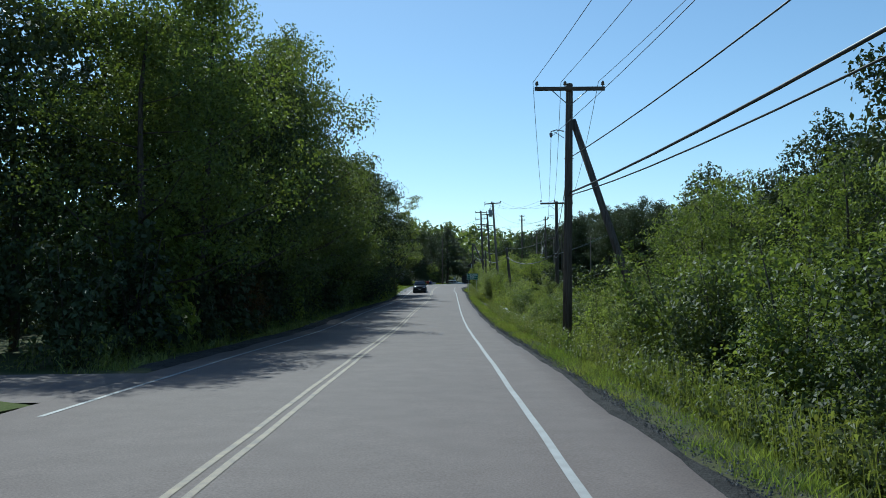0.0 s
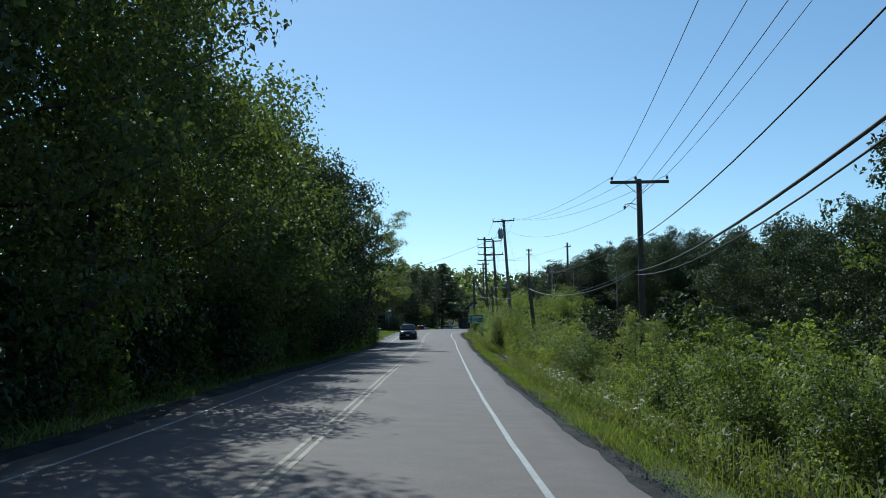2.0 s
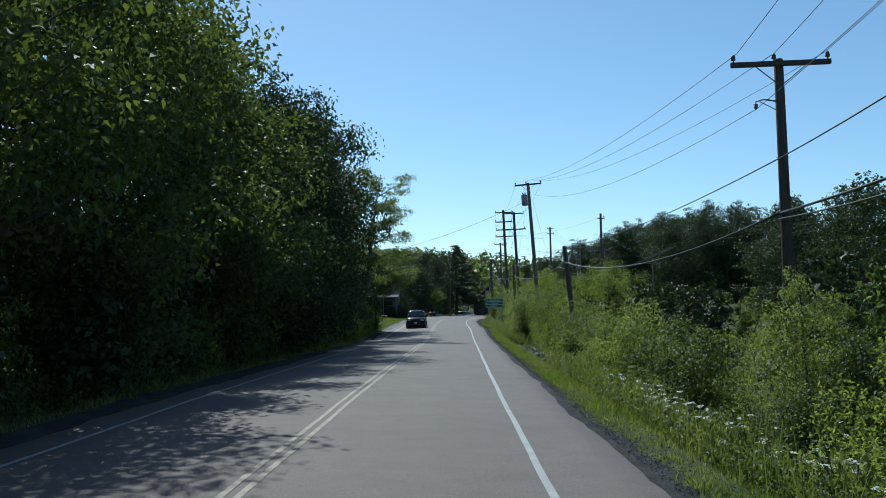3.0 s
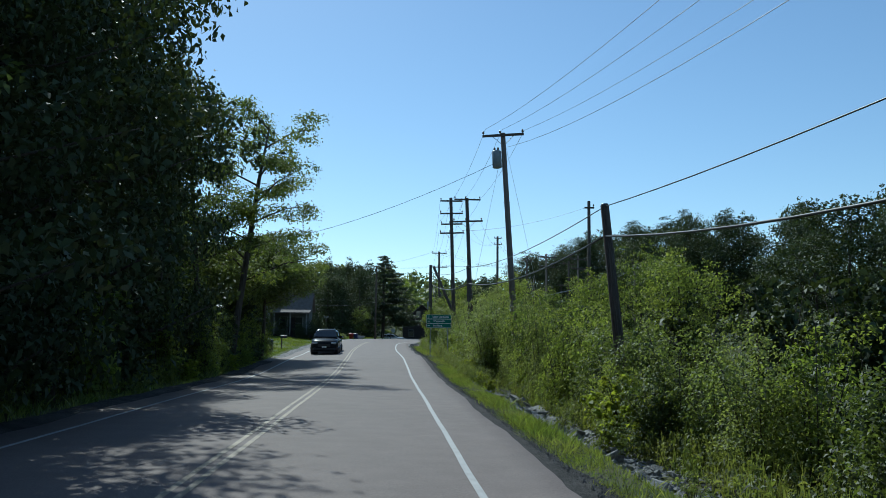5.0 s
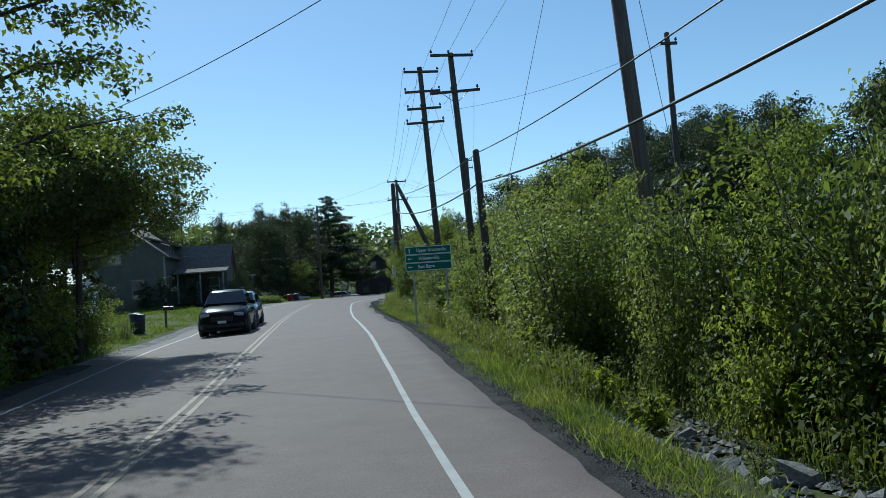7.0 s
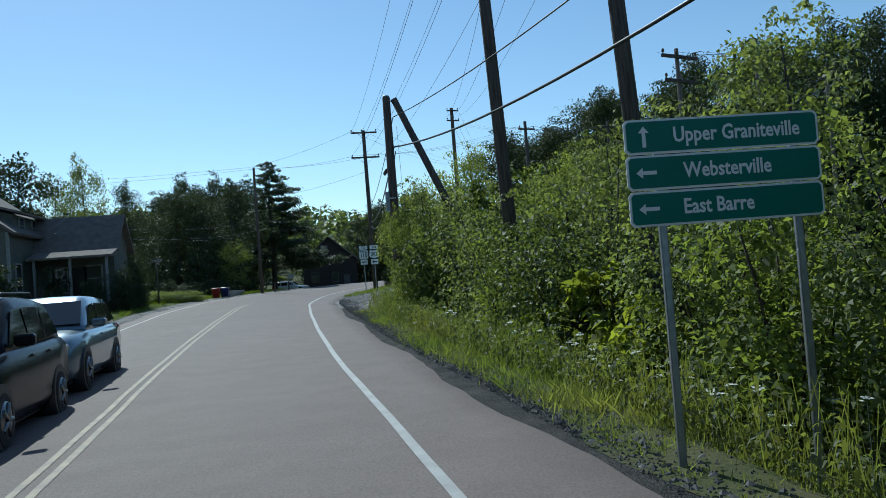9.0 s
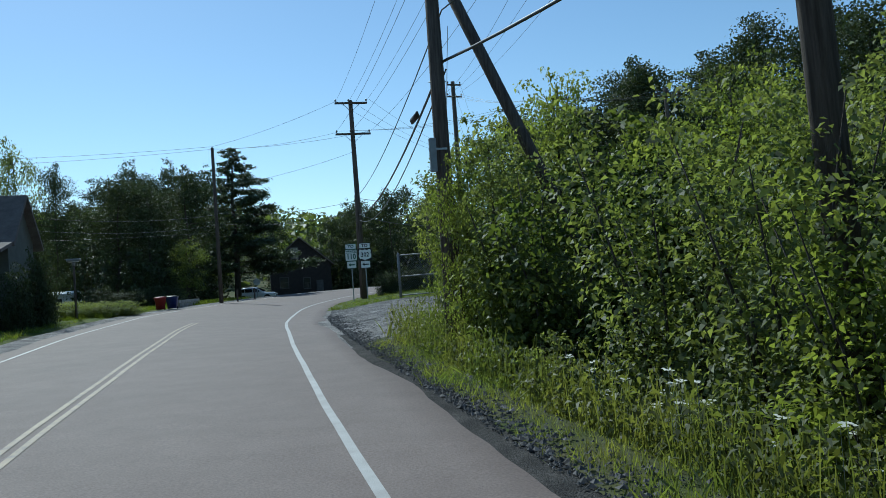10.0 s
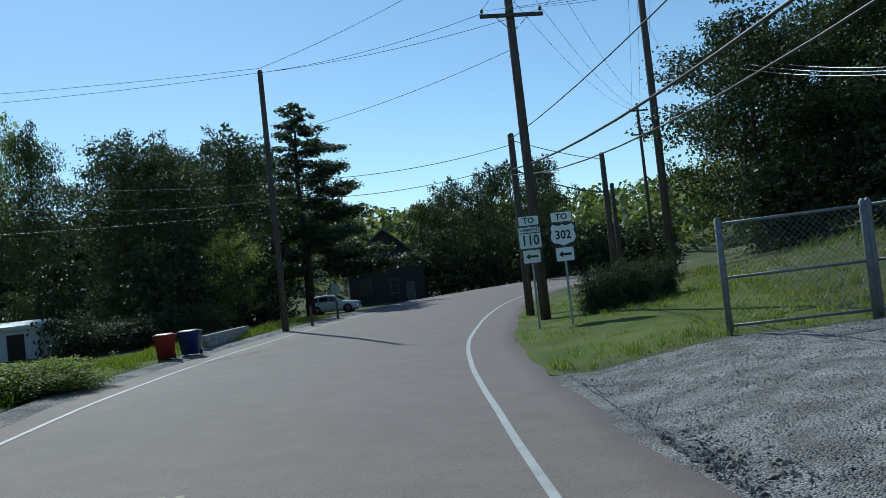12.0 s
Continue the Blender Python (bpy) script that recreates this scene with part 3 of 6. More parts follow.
G_L, G_R, G_F = "roadside trees in the woods", "shrubs along the verge", "trees behind the meadow"
TALL = [planted("tall", 11, M_LEAF_DARK, "tall dark leafy tree beside the road", group=G_L), planted("tall", 12, M_LEAF, "tall green leafy roadside tree", group=G_L), planted("tall", 13, M_LEAF_BACK, "tall dense maple tree with shade-darkened leaves", group=G_L), planted("tall", 14, M_LEAF_DARK, "tall green poplar-like tree", group=G_L)]
YOUNG = [planted("young", 21, M_LEAF_WILLOW, "slim young tree with bright leaves", group=G_R), planted("young", 22, M_LEAF, "young leafy tree on the verge", group=G_R), planted("young", 23, M_LEAF_SHRUB, "bushy young birch-like tree", group=G_R)]
SHRUB = [planted("shrub", 31, M_LEAF_SHRUB, "bright green many-stemmed shrub", "shrub", G_R), planted("shrub", 32, M_LEAF, "deep green many-stemmed shrub", "shrub", G_R), planted("willow", 33, M_LEAF_WILLOW, "grey-green willow shrub with small leaves", "shrub", G_R), planted("shrub", 38, M_LEAF_DARK, "dark green dense shrub", "shrub", G_R)]
BROAD = planted("broad", 45, M_LEAF_LIME, "lime-green broad-leaved plant by the ditch", "plant", G_R)
BUSH = [planted("bush", 41, M_WEED, "low weedy bush on the verge", "bush", G_R), planted("bush", 42, M_LEAF_WILLOW, "low grey-green bush on the verge", "bush", G_R)]
FAR = [planted("far", 51, M_LEAF_BACK, "leafy woodland tree at the meadow's edge", group=G_F), planted("far", 52, M_LEAF_BACK, "woodland tree with shade-darkened leaves at the meadow's edge", group=G_F), planted("far", 53, M_LEAF_BACK, "rounded woodland tree at the meadow's edge", group=G_F)]
MID = [planted("mid", 54, M_LEAF_BACK, "leafy green tree at the wood's edge", group="trees behind the gravel lot"), planted("mid", 55, M_LEAF_BACK, "dense tree with shade-darkened leaves at the wood's edge", group="trees behind the gravel lot")]
WOODS = [planted("mid", 56, M_LEAF_DARK, "dense green roadside tree in the woods", group=G_L), planted("mid", 57, M_LEAF_DARK, "tall leafy roadside tree in the woods", group=G_L)]
THICKET = planted("thicket", 35, M_LEAF_BACK, "undergrowth shrub with shade-darkened leaves", "shrub", "undergrowth shrubs")
SCRUB = [planted("thicket", 36, M_LEAF_SHRUB, "bright green scrub behind the verge", "shrub", G_R), planted("thicket", 37, M_LEAF, "deep green scrub behind the verge", "shrub", G_R)]
SHADE = planted("shade", 63, M_LEAF_DARK, "broad shade tree overhanging the lawn")
PINE = planted("pine", 61, M_NEEDLE, "tall white pine with layered branches", "pine tree")
LOCUST = planted("locust", 62, M_LEAF, "slender locust tree with airy layered foliage")
BUSH_DARK = planted("hedge", 43, M_LEAF_BACK, "dense dark clipped hedge shrub on grass", "hedge shrub")
HEDGE = planted("hedge", 44, M_LEAF_SHRUB, "low green hedge shrub beside the lawn", "hedge shrub", "hedge along the lawn")
RED = planted("shrub", 34, M_LEAF_RED, "shrub with reddish leaves at the wood's edge", "shrub", G_L)

rs = random.Random(7)
# woods on the left of the road
y = -6.0
while y < 100:
    for k, dd in enumerate((-10.4, -15.0)):
        yy = y + k * 2.1 + rs.uniform(-1, 1)
        xx, yy = on_road(dd + rs.uniform(-0.8, 0.7), yy)
        if y < (24 if k == 0 else 18):
            continue
        hh = 0.85 if y < 30 else 1.12 if 40 < y < 57 else (1.0 if y < 42 else (1.05 if y < 84 else 1.12))
        plant((TALL[rs.randrange(4)] if y < 56 else (WOODS if y < 78 else MID)[int(y / 3.9) % 2]) if k == 0 else FAR[rs.randrange(3)], xx, yy, hh * rs.uniform(0.88, 1.1) * (1 if k == 0 else 1.15), rs.uniform(0, 360), wide=rs.uniform(0.9, 1.1))
    y += 5.6 if y < 56 else 3.9
for i in range(29):
    yy = 21.5 + i * 3.05 + rs.uniform(-0.6, 0.6)
    xx, yy = on_road(-9.6 - rs.uniform(0, 1.4), yy)
    plant([THICKET, SCRUB[0], RED][0 if i % 7 not in (2, 5) else (1 if i % 7 == 2 else (2 if i < 9 else 1))], xx, yy, rs.uniform(0.7, 1.25), rs.uniform(0, 360))
plant(LOCUST, -11.2, 110.2, 1.0, 10)
plant(LOCUST, -12.0, 107.8, 0.95, 130)
plant(THICKET, -11.8, 114.6, 1.2, 20)
plant(SHRUB[2], -11.4, 108.0, 0.8, 20)
plant(SHRUB[0], -11.8, 111.4, 0.9, 20)
plant(SHADE, -12.2, 117.6, 0.95, 290, wide=1.15)
plant(TALL[0], -14.5, 103.0, 0.98, 40)
plant(MID[1], -12.6, 101.6, 1.1, 70, wide=0.7)
for i in range(20):
    xx, yy = on_road(-21 - rs.uniform(0, 4), 22 + i * 4.4)
    plant(THICKET, xx, yy, rs.uniform(2.0, 2.8), rs.uniform(0, 360), wide=2.2)
for i in range(16):
    xx, yy = on_road(-14 - rs.uniform(0, 4), 24 + i * 4.6)
    plant(THICKET, xx, yy, rs.uniform(1.0, 1.5), rs.uniform(0, 360), wide=1.3)
plant(SHADE, -11.2, 119.4, 1.0, 20, wide=1.2)
plant(SCRUB[1], -12.2, 119.0, 1.1, 20)
plant(THICKET, -12.8, 123.2, 1.1, 50)
plant(SHADE, -15.2, 121.8, 1.0, 140)
plant(SHADE, -11.6, 121.6, 0.78, 75)
plant(THICKET, -13.0, 116.6, 1.3, 20)
plant(THICKET, -15.0, 118.0, 1.3, 70)
plant(YOUNG[2], -11.9, 117.2, 0.75, 80)
plant(SHRUB[1], -11.6, 121.2, 0.8, 60)
plant(THICKET, -11.8, 105.6, 1.0, 10)
plant(THICKET, -11.6, 109.3, 0.9, 80)
plant(SHADE, -12.9, 113.4, 0.85, 220)
plant(MID[0], -14.6, 110.5, 0.62, 90)
plant(SHRUB[0], -11.3, 113.0, 0.75, 160)
plant(SHRUB[0], -13.2, 129.3, 0.55, 160)
plant(TALL[2], -19.0, 118.0, 0.9, 300)
plant(TALL[1], -25.0, 128.0, 0.9, 100)
plant(TALL[3], -22.0, 110.0, 0.95, 30)

# right verge: shrubs and young trees, by stretches of road
def verge_row(y0, y1, gap, d0, d1, kinds, h0, h1):
    yv = y0
    while yv < y1:
        dd = rs.uniform(d0, d1)
        ys = yv + rs.uniform(-gap, gap) * 0.4
        if 116.5 < ys < 125.5 and dd < 5.6:
            dd = 5.6
        xx, yy = on_road(dd, ys)
        plant(kinds[rs.randrange(len(kinds))], xx, yy, rs.uniform(h0, h1), rs.uniform(0, 360))
        yv += gap


# mostly darker-leaved shrubs: leaf colour stands in for shade on this stretch
verge_row(3, 27, 2.0, 4.2, 5.6, [SHRUB[1], SHRUB[3], SHRUB[2], SHRUB[3]], 0.8, 1.25)
verge_row(4, 24, 3.4, 8.0, 11.0, YOUNG, 0.85, 1.15)
verge_row(-4, 30, 5.0, 13.0, 20.0, YOUNG, 1.0, 1.7)
verge_row(27, 62, 1.9, 4.0, 5.2, SHRUB, 0.45, 0.85)
verge_row(28, 62, 2.2, 6.0, 8.0, [SCRUB[0], SCRUB[1], SHRUB[1]], 0.5, 0.8)
verge_row(28, 62, 2.6, 8.0, 12.0, SCRUB, 0.5, 0.85)
plant(YOUNG[0], 5.6, 31.0, 0.68, 40)
verge_row(62, 74, 2.1, 4.2, 5.4, SHRUB, 0.7, 0.95)
verge_row(74, 92, 2.2, 5.5, 6.5, SHRUB, 0.6, 0.95)
# shade-coloured THICKET in the back rows stands for dark gaps between shrubs
verge_row(62, 94, 2.4, 8.2, 11.0, [SCRUB[1], THICKET, THICKET], 0.8, 1.2)
verge_row(92, 113, 2.5, 5.8, 6.6, SHRUB, 0.9, 1.45)
verge_row(113, 119, 1.9, 3.9, 4.8, SHRUB, 1.15, 1.4)
verge_row(93, 119, 2.4, 7.8, 10.0, [YOUNG[1], THICKET, YOUNG[2], SCRUB[1], THICKET], 0.85, 1.05)
verge_row(119, 149, 2.5, 4.2, 5.2, SHRUB, 0.9, 1.5)
verge_row(119, 150, 2.5, 6.8, 10.5, YOUNG + [THICKET], 0.85, 1.1)
verge_row(5, 78, 2.2, 2.9, 3.6, BUSH, 0.35, 0.75)
verge_row(80, 106, 5.5, 3.2, 4.2, BUSH, 0.25, 0.45)
verge_row(113, 150, 2.2, 2.9, 3.6, BUSH, 0.35, 0.75)
verge_row(30, 120, 4.0, 13.0, 24.0, SCRUB, 0.6, 1.1)
for yy, dd, h_ in ((86.5, 5.0, 1.0), (88.0, 4.7, 1.2), (89.6, 5.3, 1.1), (91.5, 5.1, 0.9), (97.0, 5.2, 0.8), (104.0, 5.0, 0.9), (129.5, 4.4, 1.2), (131.0, 4.8, 1.5), (132.6, 4.3, 1.2), (134.5, 5.0, 1.4), (70.0, 4.0, 0.6), (52.0, 4.6, 0.7), (36.0, 4.2, 0.6)):
    plant(BROAD, *on_road(dd, yy), h_, yy * 70)
# young trees standing in the meadow behind the first poles
for x_, y_, h_ in ((8.8, 33.0, 1.0), (11.6, 31.0, 1.1), (11.5, 40.0, 1.3), (10.5, 46.5, 1.05), (13.0, 49.5, 1.15), (10.2, 36.5, 1.2)):
    plant(YOUNG[1], x_, y_, h_, 40 * y_)
plant(FAR[0], 16.5, 61.0, 0.86, 40)
plant(FAR[2], 19.5, 55.0, 0.78, 140)
plant(FAR[1], 15.5, 29.0, 0.9, 80)
plant(FAR[2], 17.5, 34.0, 0.8, 10)
# taller growth standing before the poles
for i in range(10):
    plant(SHRUB[i * 3 % 4], *on_road(5.0 + 0.4 * (i % 2), 97 + 1.9 * i), 1.08 + 0.09 * (i % 4), 77 * i, wide=0.75)
verge_row(106, 119, 1.3, 3.2, 3.9, BUSH + [BROAD], 0.45, 0.8)
verge_row(86, 94, 2.0, 4.9, 5.4, SHRUB, 0.6, 0.8)
# dark leaf colours imitate the shaded hollow under the shrubs
verge_row(40, 48, 1.7, 4.4, 5.4, [SHRUB[3], SHRUB[1]], 0.6, 0.85)
plant(YOUNG[0], 5.0, 58.3, 0.6, 30, wide=0.5)
plant(YOUNG[1], 6.2, 59.6, 0.5, 200, wide=0.5)
plant(SHRUB[3], 5.4, 56.6, 0.75, 110)
plant(YOUNG[2], -0.35, 146.4, 0.72, 60, wide=0.4)
plant(SHRUB[1], 0.35, 145.5, 1.15, 10, wide=0.6)
plant(SHRUB[3], 0.0, 148.2, 1.0, 80, wide=0.5)
plant(SHRUB[0], 0.6, 149.2, 1.0, 150, wide=0.6)
# sunlit growth below the locust trees
for x_, y_, h_ in ((-11.0, 101.5, 0.6), (-11.1, 104.2, 0.9), (-11.3, 106.6, 0.7), (-10.9, 108.9, 0.55), (-11.4, 112.2, 0.8), (-11.2, 115.4, 0.6)):
    plant(SHRUB[0] if h_ > 0.65 else BROAD, x_, y_, h_, 50 * y_, wide=0.7)
plant(SHRUB[0], -12.7, 122.4, 0.85, 15)
plant(YOUNG[2], 3.0, 149.9, 1.05, 10, wide=0.85)
plant(YOUNG[1], 1.0, 150.4, 0.8, 10, wide=0.75)
plant(SHRUB[2], 0.9, 150.3, 0.6, 70)
plant(YOUNG[0], 1.0, 147.6, 0.9, 70)

# trees beyond the meadow on the right
for i in range(60):
    yy = 20 + i * 3.5 + rs.uniform(-2, 2)
    plant(FAR[rs.randrange(3)], 23 + 0.06 * yy + rs.uniform(-3, 9), yy, rs.uniform(0.8, 1.12), rs.uniform(0, 360), wide=rs.uniform(0.95, 1.25))
plant(FAR[0], 22.5, 55.0, 1.05, 20)
# wood behind the gravel lot
for x_, y_, h_ in ((13.5, 193.5, 0.95), (15.5, 198, 1.0), (16.5, 189, 0.93), (18, 196, 1.08), (21, 203, 1.05), (24, 196, 1.2), (20, 184, 0.95), (28, 204, 1.25), (22, 188, 1.05), (27, 187, 1.05), (31, 194, 1.2), (25, 179, 1.15), (30, 177, 1.2), (34, 184, 1.2), (24, 168, 1.0), (29, 166, 1.1), (34, 170, 1.15), (19.5, 191, 0.9)):
    plant(MID[rs.randrange(2)], x_ + 2, y_, h_ * rs.uniform(0.92, 1.05), rs.uniform(0, 360), wide=1.1)
# trees behind the houses on the left
for i in range(40):
    xx = -52 + 43 * ((i * 0.618) % 1.0)
    yy = 221 + (i % 4) * 7.5 + rs.uniform(-2, 2) + 0.05 * (-9 - xx)
    plant((MID if i % 4 == 0 else FAR)[rs.randrange(2)], xx, yy, rs.uniform(1.0, 1.28) * (1.0 if xx > -22 else 0.72), rs.uniform(0, 360), wide=rs.uniform(0.9, 1.15))
for x_, y_, h_ in ((-28, 152, 0.95), (-31, 162, 1.1), (-31, 173, 1.25), (-30, 183, 0.9), (-29, 192, 0.6), (-14, 208, 0.9), (-10.5, 206, 0.95), (-33, 145, 1.0), (-38, 155, 1.0)):
    plant(FAR[rs.randrange(3)], x_, y_, h_, rs.uniform(0, 360))
plant(MID[0], -15.6, 174.4, 0.42, 20, wide=0.36)
plant(MID[1], -19.6, 199.5, 0.9, 60, wide=0.5)
plant(MID[1], -17.6, 176.5, 0.46, 120)
for x_, y_, h_ in ((2.4, 149.0, 1.1), (4.0, 150.6, 1.35), (5.6, 149.0, 1.5), (3.6, 147.0, 1.25), (6.4, 151.6, 1.5)):
    plant(SCRUB[1], x_, y_, h_, rs.uniform(0, 360))
plant(FAR[1], -25.5, 180.5, 0.97, 20)
plant(FAR[2], -22.3, 178.5, 0.85, 70)
plant(FAR[0], -28.0, 187.0, 0.95, 120)
plant(YOUNG[0], -29.6, 229, 3.25, 50, wide=1.9)
plant(YOUNG[0], -33.5, 232, 2.8, 150, wide=1.7)
for x_, y_, h_ in ((-12.5, 198, 0.74), (-15, 197.5, 0.8), (-14, 204, 0.86), (-17, 205, 0.88)):
    plant(MID[rs.randrange(2)], x_, y_, h_, rs.uniform(0, 360), wide=0.85)
for x_, y_, h_ in ( (-12.5, 191.5, 1.2), (-15.5, 190.0, 1.4), (-11.5, 195.5, 1.2)):
    plant(THICKET, x_, y_, h_, rs.uniform(0, 360), wide=1.1)
plant(YOUNG[1], -9.9, 196.2, 0.85, 200)
plant(PINE, -6.8, 213.5, 0.99, 0, wide=1.35)
for x_, y_, h_ in ((5, 250, 0.85), (9, 252, 1.05), (13, 248, 1.1), (-8, 250, 0.85), (-3, 257, 0.9), (17, 256, 1.2), (22, 263, 1.3), (26, 272, 1.4), (27, 279, 1.2), (15, 268, 1.25), (9, 262, 1.1), (-14, 246, 0.8), (12, 262, 0.9), (44, 250, 0.85), (52, 258, 0.85)):
    plant(FAR[rs.randrange(3)], x_, y_, h_, rs.uniform(0, 360), wide=0.9)

# far wooded hills: one sheet of crowns nobody could count
rg = np.random.default_rng(77)
cs, rr_ = [], []
for i in range(1300):
    a = rg.uniform(-0.75, 0.75)
    r = 265 + 300 * rg.uniform() ** 1.3
    px_, py_ = r * math.sin(a), 20 + r * math.cos(a)
    if abs(px_ - float(edge_x(min(py_, 299)))) < 14 and py_ < 300:
        continue
    z0 = lz(px_, py_)
    hh = rg.uniform(8, 13)
    for k in range(3):
        cs.append((px_ + rg.normal(0, 1.2), py_ + rg.normal(0, 1.2), z0 + hh * (0.35 + 0.22 * k)))
        rr_.append(rg.uniform(2.4, 3.6) * (1.15 - 0.22 * k))
cs, rr_ = np.array(cs), np.array(rr_)
u = rg.normal(size=(len(cs) * 18, 3))
u /= np.linalg.norm(u, axis=1, keepdims=True)
Pf = np.repeat(cs, 18, 0) + u * np.repeat(rr_, 18)[:, None]
Vf = leaf_quads(Pf, u + rg.normal(size=u.shape) * 0.5 + np.array([0, 0, 0.6]), 1.8, rg, 0.8)
tagged(part("woods", quads_mesh("woods", Vf, M_LEAF_DARK), None), "distant green wooded hills", "woods", kind="stuff")

# ---- grass, weeds and flowers on the verges ----
def on_road_many(d, y):
    k = np.sqrt(1 + slope_x(y) ** 2)
    return edge_x(y) + d / k, y - d * slope_x(y) / k


def blades(d, y, h0, h1, seed, tall=1.0, wide=0.012, tufts=True, lift=-0.03):
    """Grass blades rooted d metres from the edge line at stations y."""
    r = np.random.default_rng(seed)
    n = len(d)
    x_, y_ = on_road_many(d, y)
    k = tall
    if tufts:
        m_ = max(1, n // 16)
        which = r.integers(0, m_, n)
        d = d[which] + r.normal(0, 0.1, n)
        y = y[which] + r.normal(0, 0.12, n)
        x_, y_ = on_road_many(np.maximum(d, 1.35) if d[0] > 0 else np.minimum(d, -8.2), y)
        k = tall * (r.uniform(0.3, 1.3, m_) ** 1.3)[which] * np.clip(0.75 + 0.5 * bumps(x_, y_, 2.3), 0.35, None)
    h = r.uniform(h0, h1, n) * k
    a, b = r.uniform(0, 6.283, n), r.normal(0, 0.55, n) * h
    z0 = land_z(x_, y_) + lift
    dx, dy = np.cos(a), np.sin(a)
    w = wide * r.uniform(0.7, 1.6, n)
    V = np.empty((n, 4, 3))
    V[:, 0] = np.stack([x_ - dx * w, y_ - dy * w, z0], 1)
    V[:, 1] = np.stack([x_ + dx * w, y_ + dy * w, z0], 1)
    V[:, 2] = np.stack([x_ + dx * w * 0.7 - dy * b * 0.5, y_ + dy * w * 0.7 + dx * b * 0.5, z0 + h * 0.6], 1)
    V[:, 3] = np.stack([x_ - dy * b, y_ + dx * b, z0 + h], 1)
    return V


def grass(name, d, y, h0, h1, seed, label, mat=M_GRASS, **k):
    return tagged(part(name, quads_mesh(name, blades(d, y, h0, h1, seed, **k), mat), None), label, "grass", kind="stuff")


rg = np.random.default_rng(8)
n_ = 150000
vy = rg.uniform(2, 150, n_)
grass("verge_grass", 1.6 + np.abs(rg.normal(0, 1, n_)) * np.where((vy > 79) & (vy < 106), 0.48, 0.95), vy, 0.08, 0.28, 1, "long green roadside grass", tall=0.85, wide=0.005)
n_ = 16000
grass("verge_grass", -8.5 - np.abs(rg.normal(0, 0.9, n_)), rg.uniform(20, 122, n_), 0.12, 0.36, 2, "roadside grass in the shade of the woods", wide=0.009)
n_ = 30000
grass("island_grass", 1.4 + rg.uniform(0, 8, n_), rg.uniform(169.9, 196, n_), 0.15, 0.4, 3, "short grass round the route signs", M_LAWN_BLADE, tall=0.4, wide=0.007, lift=0.03)
n_ = 110000
gy = rg.uniform(119, 196, n_)
grass("lawn_grass", -8.8 - rg.uniform(0, 9, n_) * np.where(gy > 176, 0.3, 1.0), gy, 0.2, 0.5, 4, "rough lawn grass before the house", M_LAWN_BLADE, tall=0.5, wide=0.007, lift=0.06)
n_ = 14000
grass("yard_grass", rg.uniform(4, 19, n_), rg.uniform(170.5, 190, n_), 0.12, 0.35, 5, "rough grass inside the fenced yard", wide=0.012)
n_ = 1800
grass("lot_grass", rg.uniform(2.2, 7, n_), rg.uniform(149, 152, n_), 0.15, 0.45, 6, "grass at the gravel lot's edge")


# tall weeds: stalks with leaves, too many to count
def weeds(name, d, y, h0, h1, seed, leaf, label, per=9):
    r = np.random.default_rng(seed)
    n = len(d)
    x_, y_ = on_road_many(d, y)
    z_ = land_z(x_, y_)
    h = r.uniform(h0, h1, n)
    t = r.uniform(0.1, 1.0, (n, per))
    lean = r.normal(0, 0.16, (n, 2))
    C = np.stack([x_[:, None] + lean[:, :1] * t * h[:, None] + r.normal(0, 0.07, (n, per)), y_[:, None] + lean[:, 1:] * t * h[:, None] + r.normal(0, 0.07, (n, per)), z_[:, None] + t * h[:, None]], 2).reshape(-1, 3)
    N = r.normal(size=C.shape) * 0.6 + np.array([0, 0, 0.8])
    V = leaf_quads(C, N, leaf, r, 0.4, 0.35)
    S = np.empty((n, 4, 3))
    tip = np.stack([x_ + lean[:, 0] * h, y_ + lean[:, 1] * h, z_ + h], 1)
    S[:, 0] = np.stack([x_ - 0.006, y_, z_ - 0.05], 1)
    S[:, 1] = np.stack([x_ + 0.006, y_, z_ - 0.05], 1)
    S[:, 2] = tip + np.array([0.003, 0, 0])
    S[:, 3] = tip - np.array([0.003, 0, 0])
    return tagged(part(name, quads_mesh(name, np.concatenate([V, S]), M_WEED), None), label, "weeds", kind="stuff")


n_ = 9500
wy = rg.uniform(3, 152, n_)
weeds("verge_weeds", np.where((wy > 76) & (wy < 106), 4.4, 2.3) + np.abs(rg.normal(0, 1.2, n_)), wy, 0.3, 0.9, 21, 0.1, "tall green weeds along the ditch")
n_ = 3200
weeds("meadow_weeds", rg.uniform(5, 20, n_), rg.uniform(20, 122, n_), 0.5, 1.3, 22, 0.16, "tall meadow weeds behind the shrubs")
n_ = 2500
weeds("woodland_weeds", -9.2 - np.abs(rg.normal(0, 1.4, n_)), rg.uniform(20.5, 124, n_), 0.3, 1.0, 23, 0.13, "weeds at the foot of the woods")

# white umbels among the weeds
fd = 2.9 + np.abs(rg.normal(0, 0.8, 260))
fy = np.where(rg.uniform(size=260) < 0.5, rg.uniform(44, 66, 260), rg.uniform(124, 147, 260))
fx, fy2 = on_road_many(fd, fy)
fz = land_z(fx, fy2)
FV = []
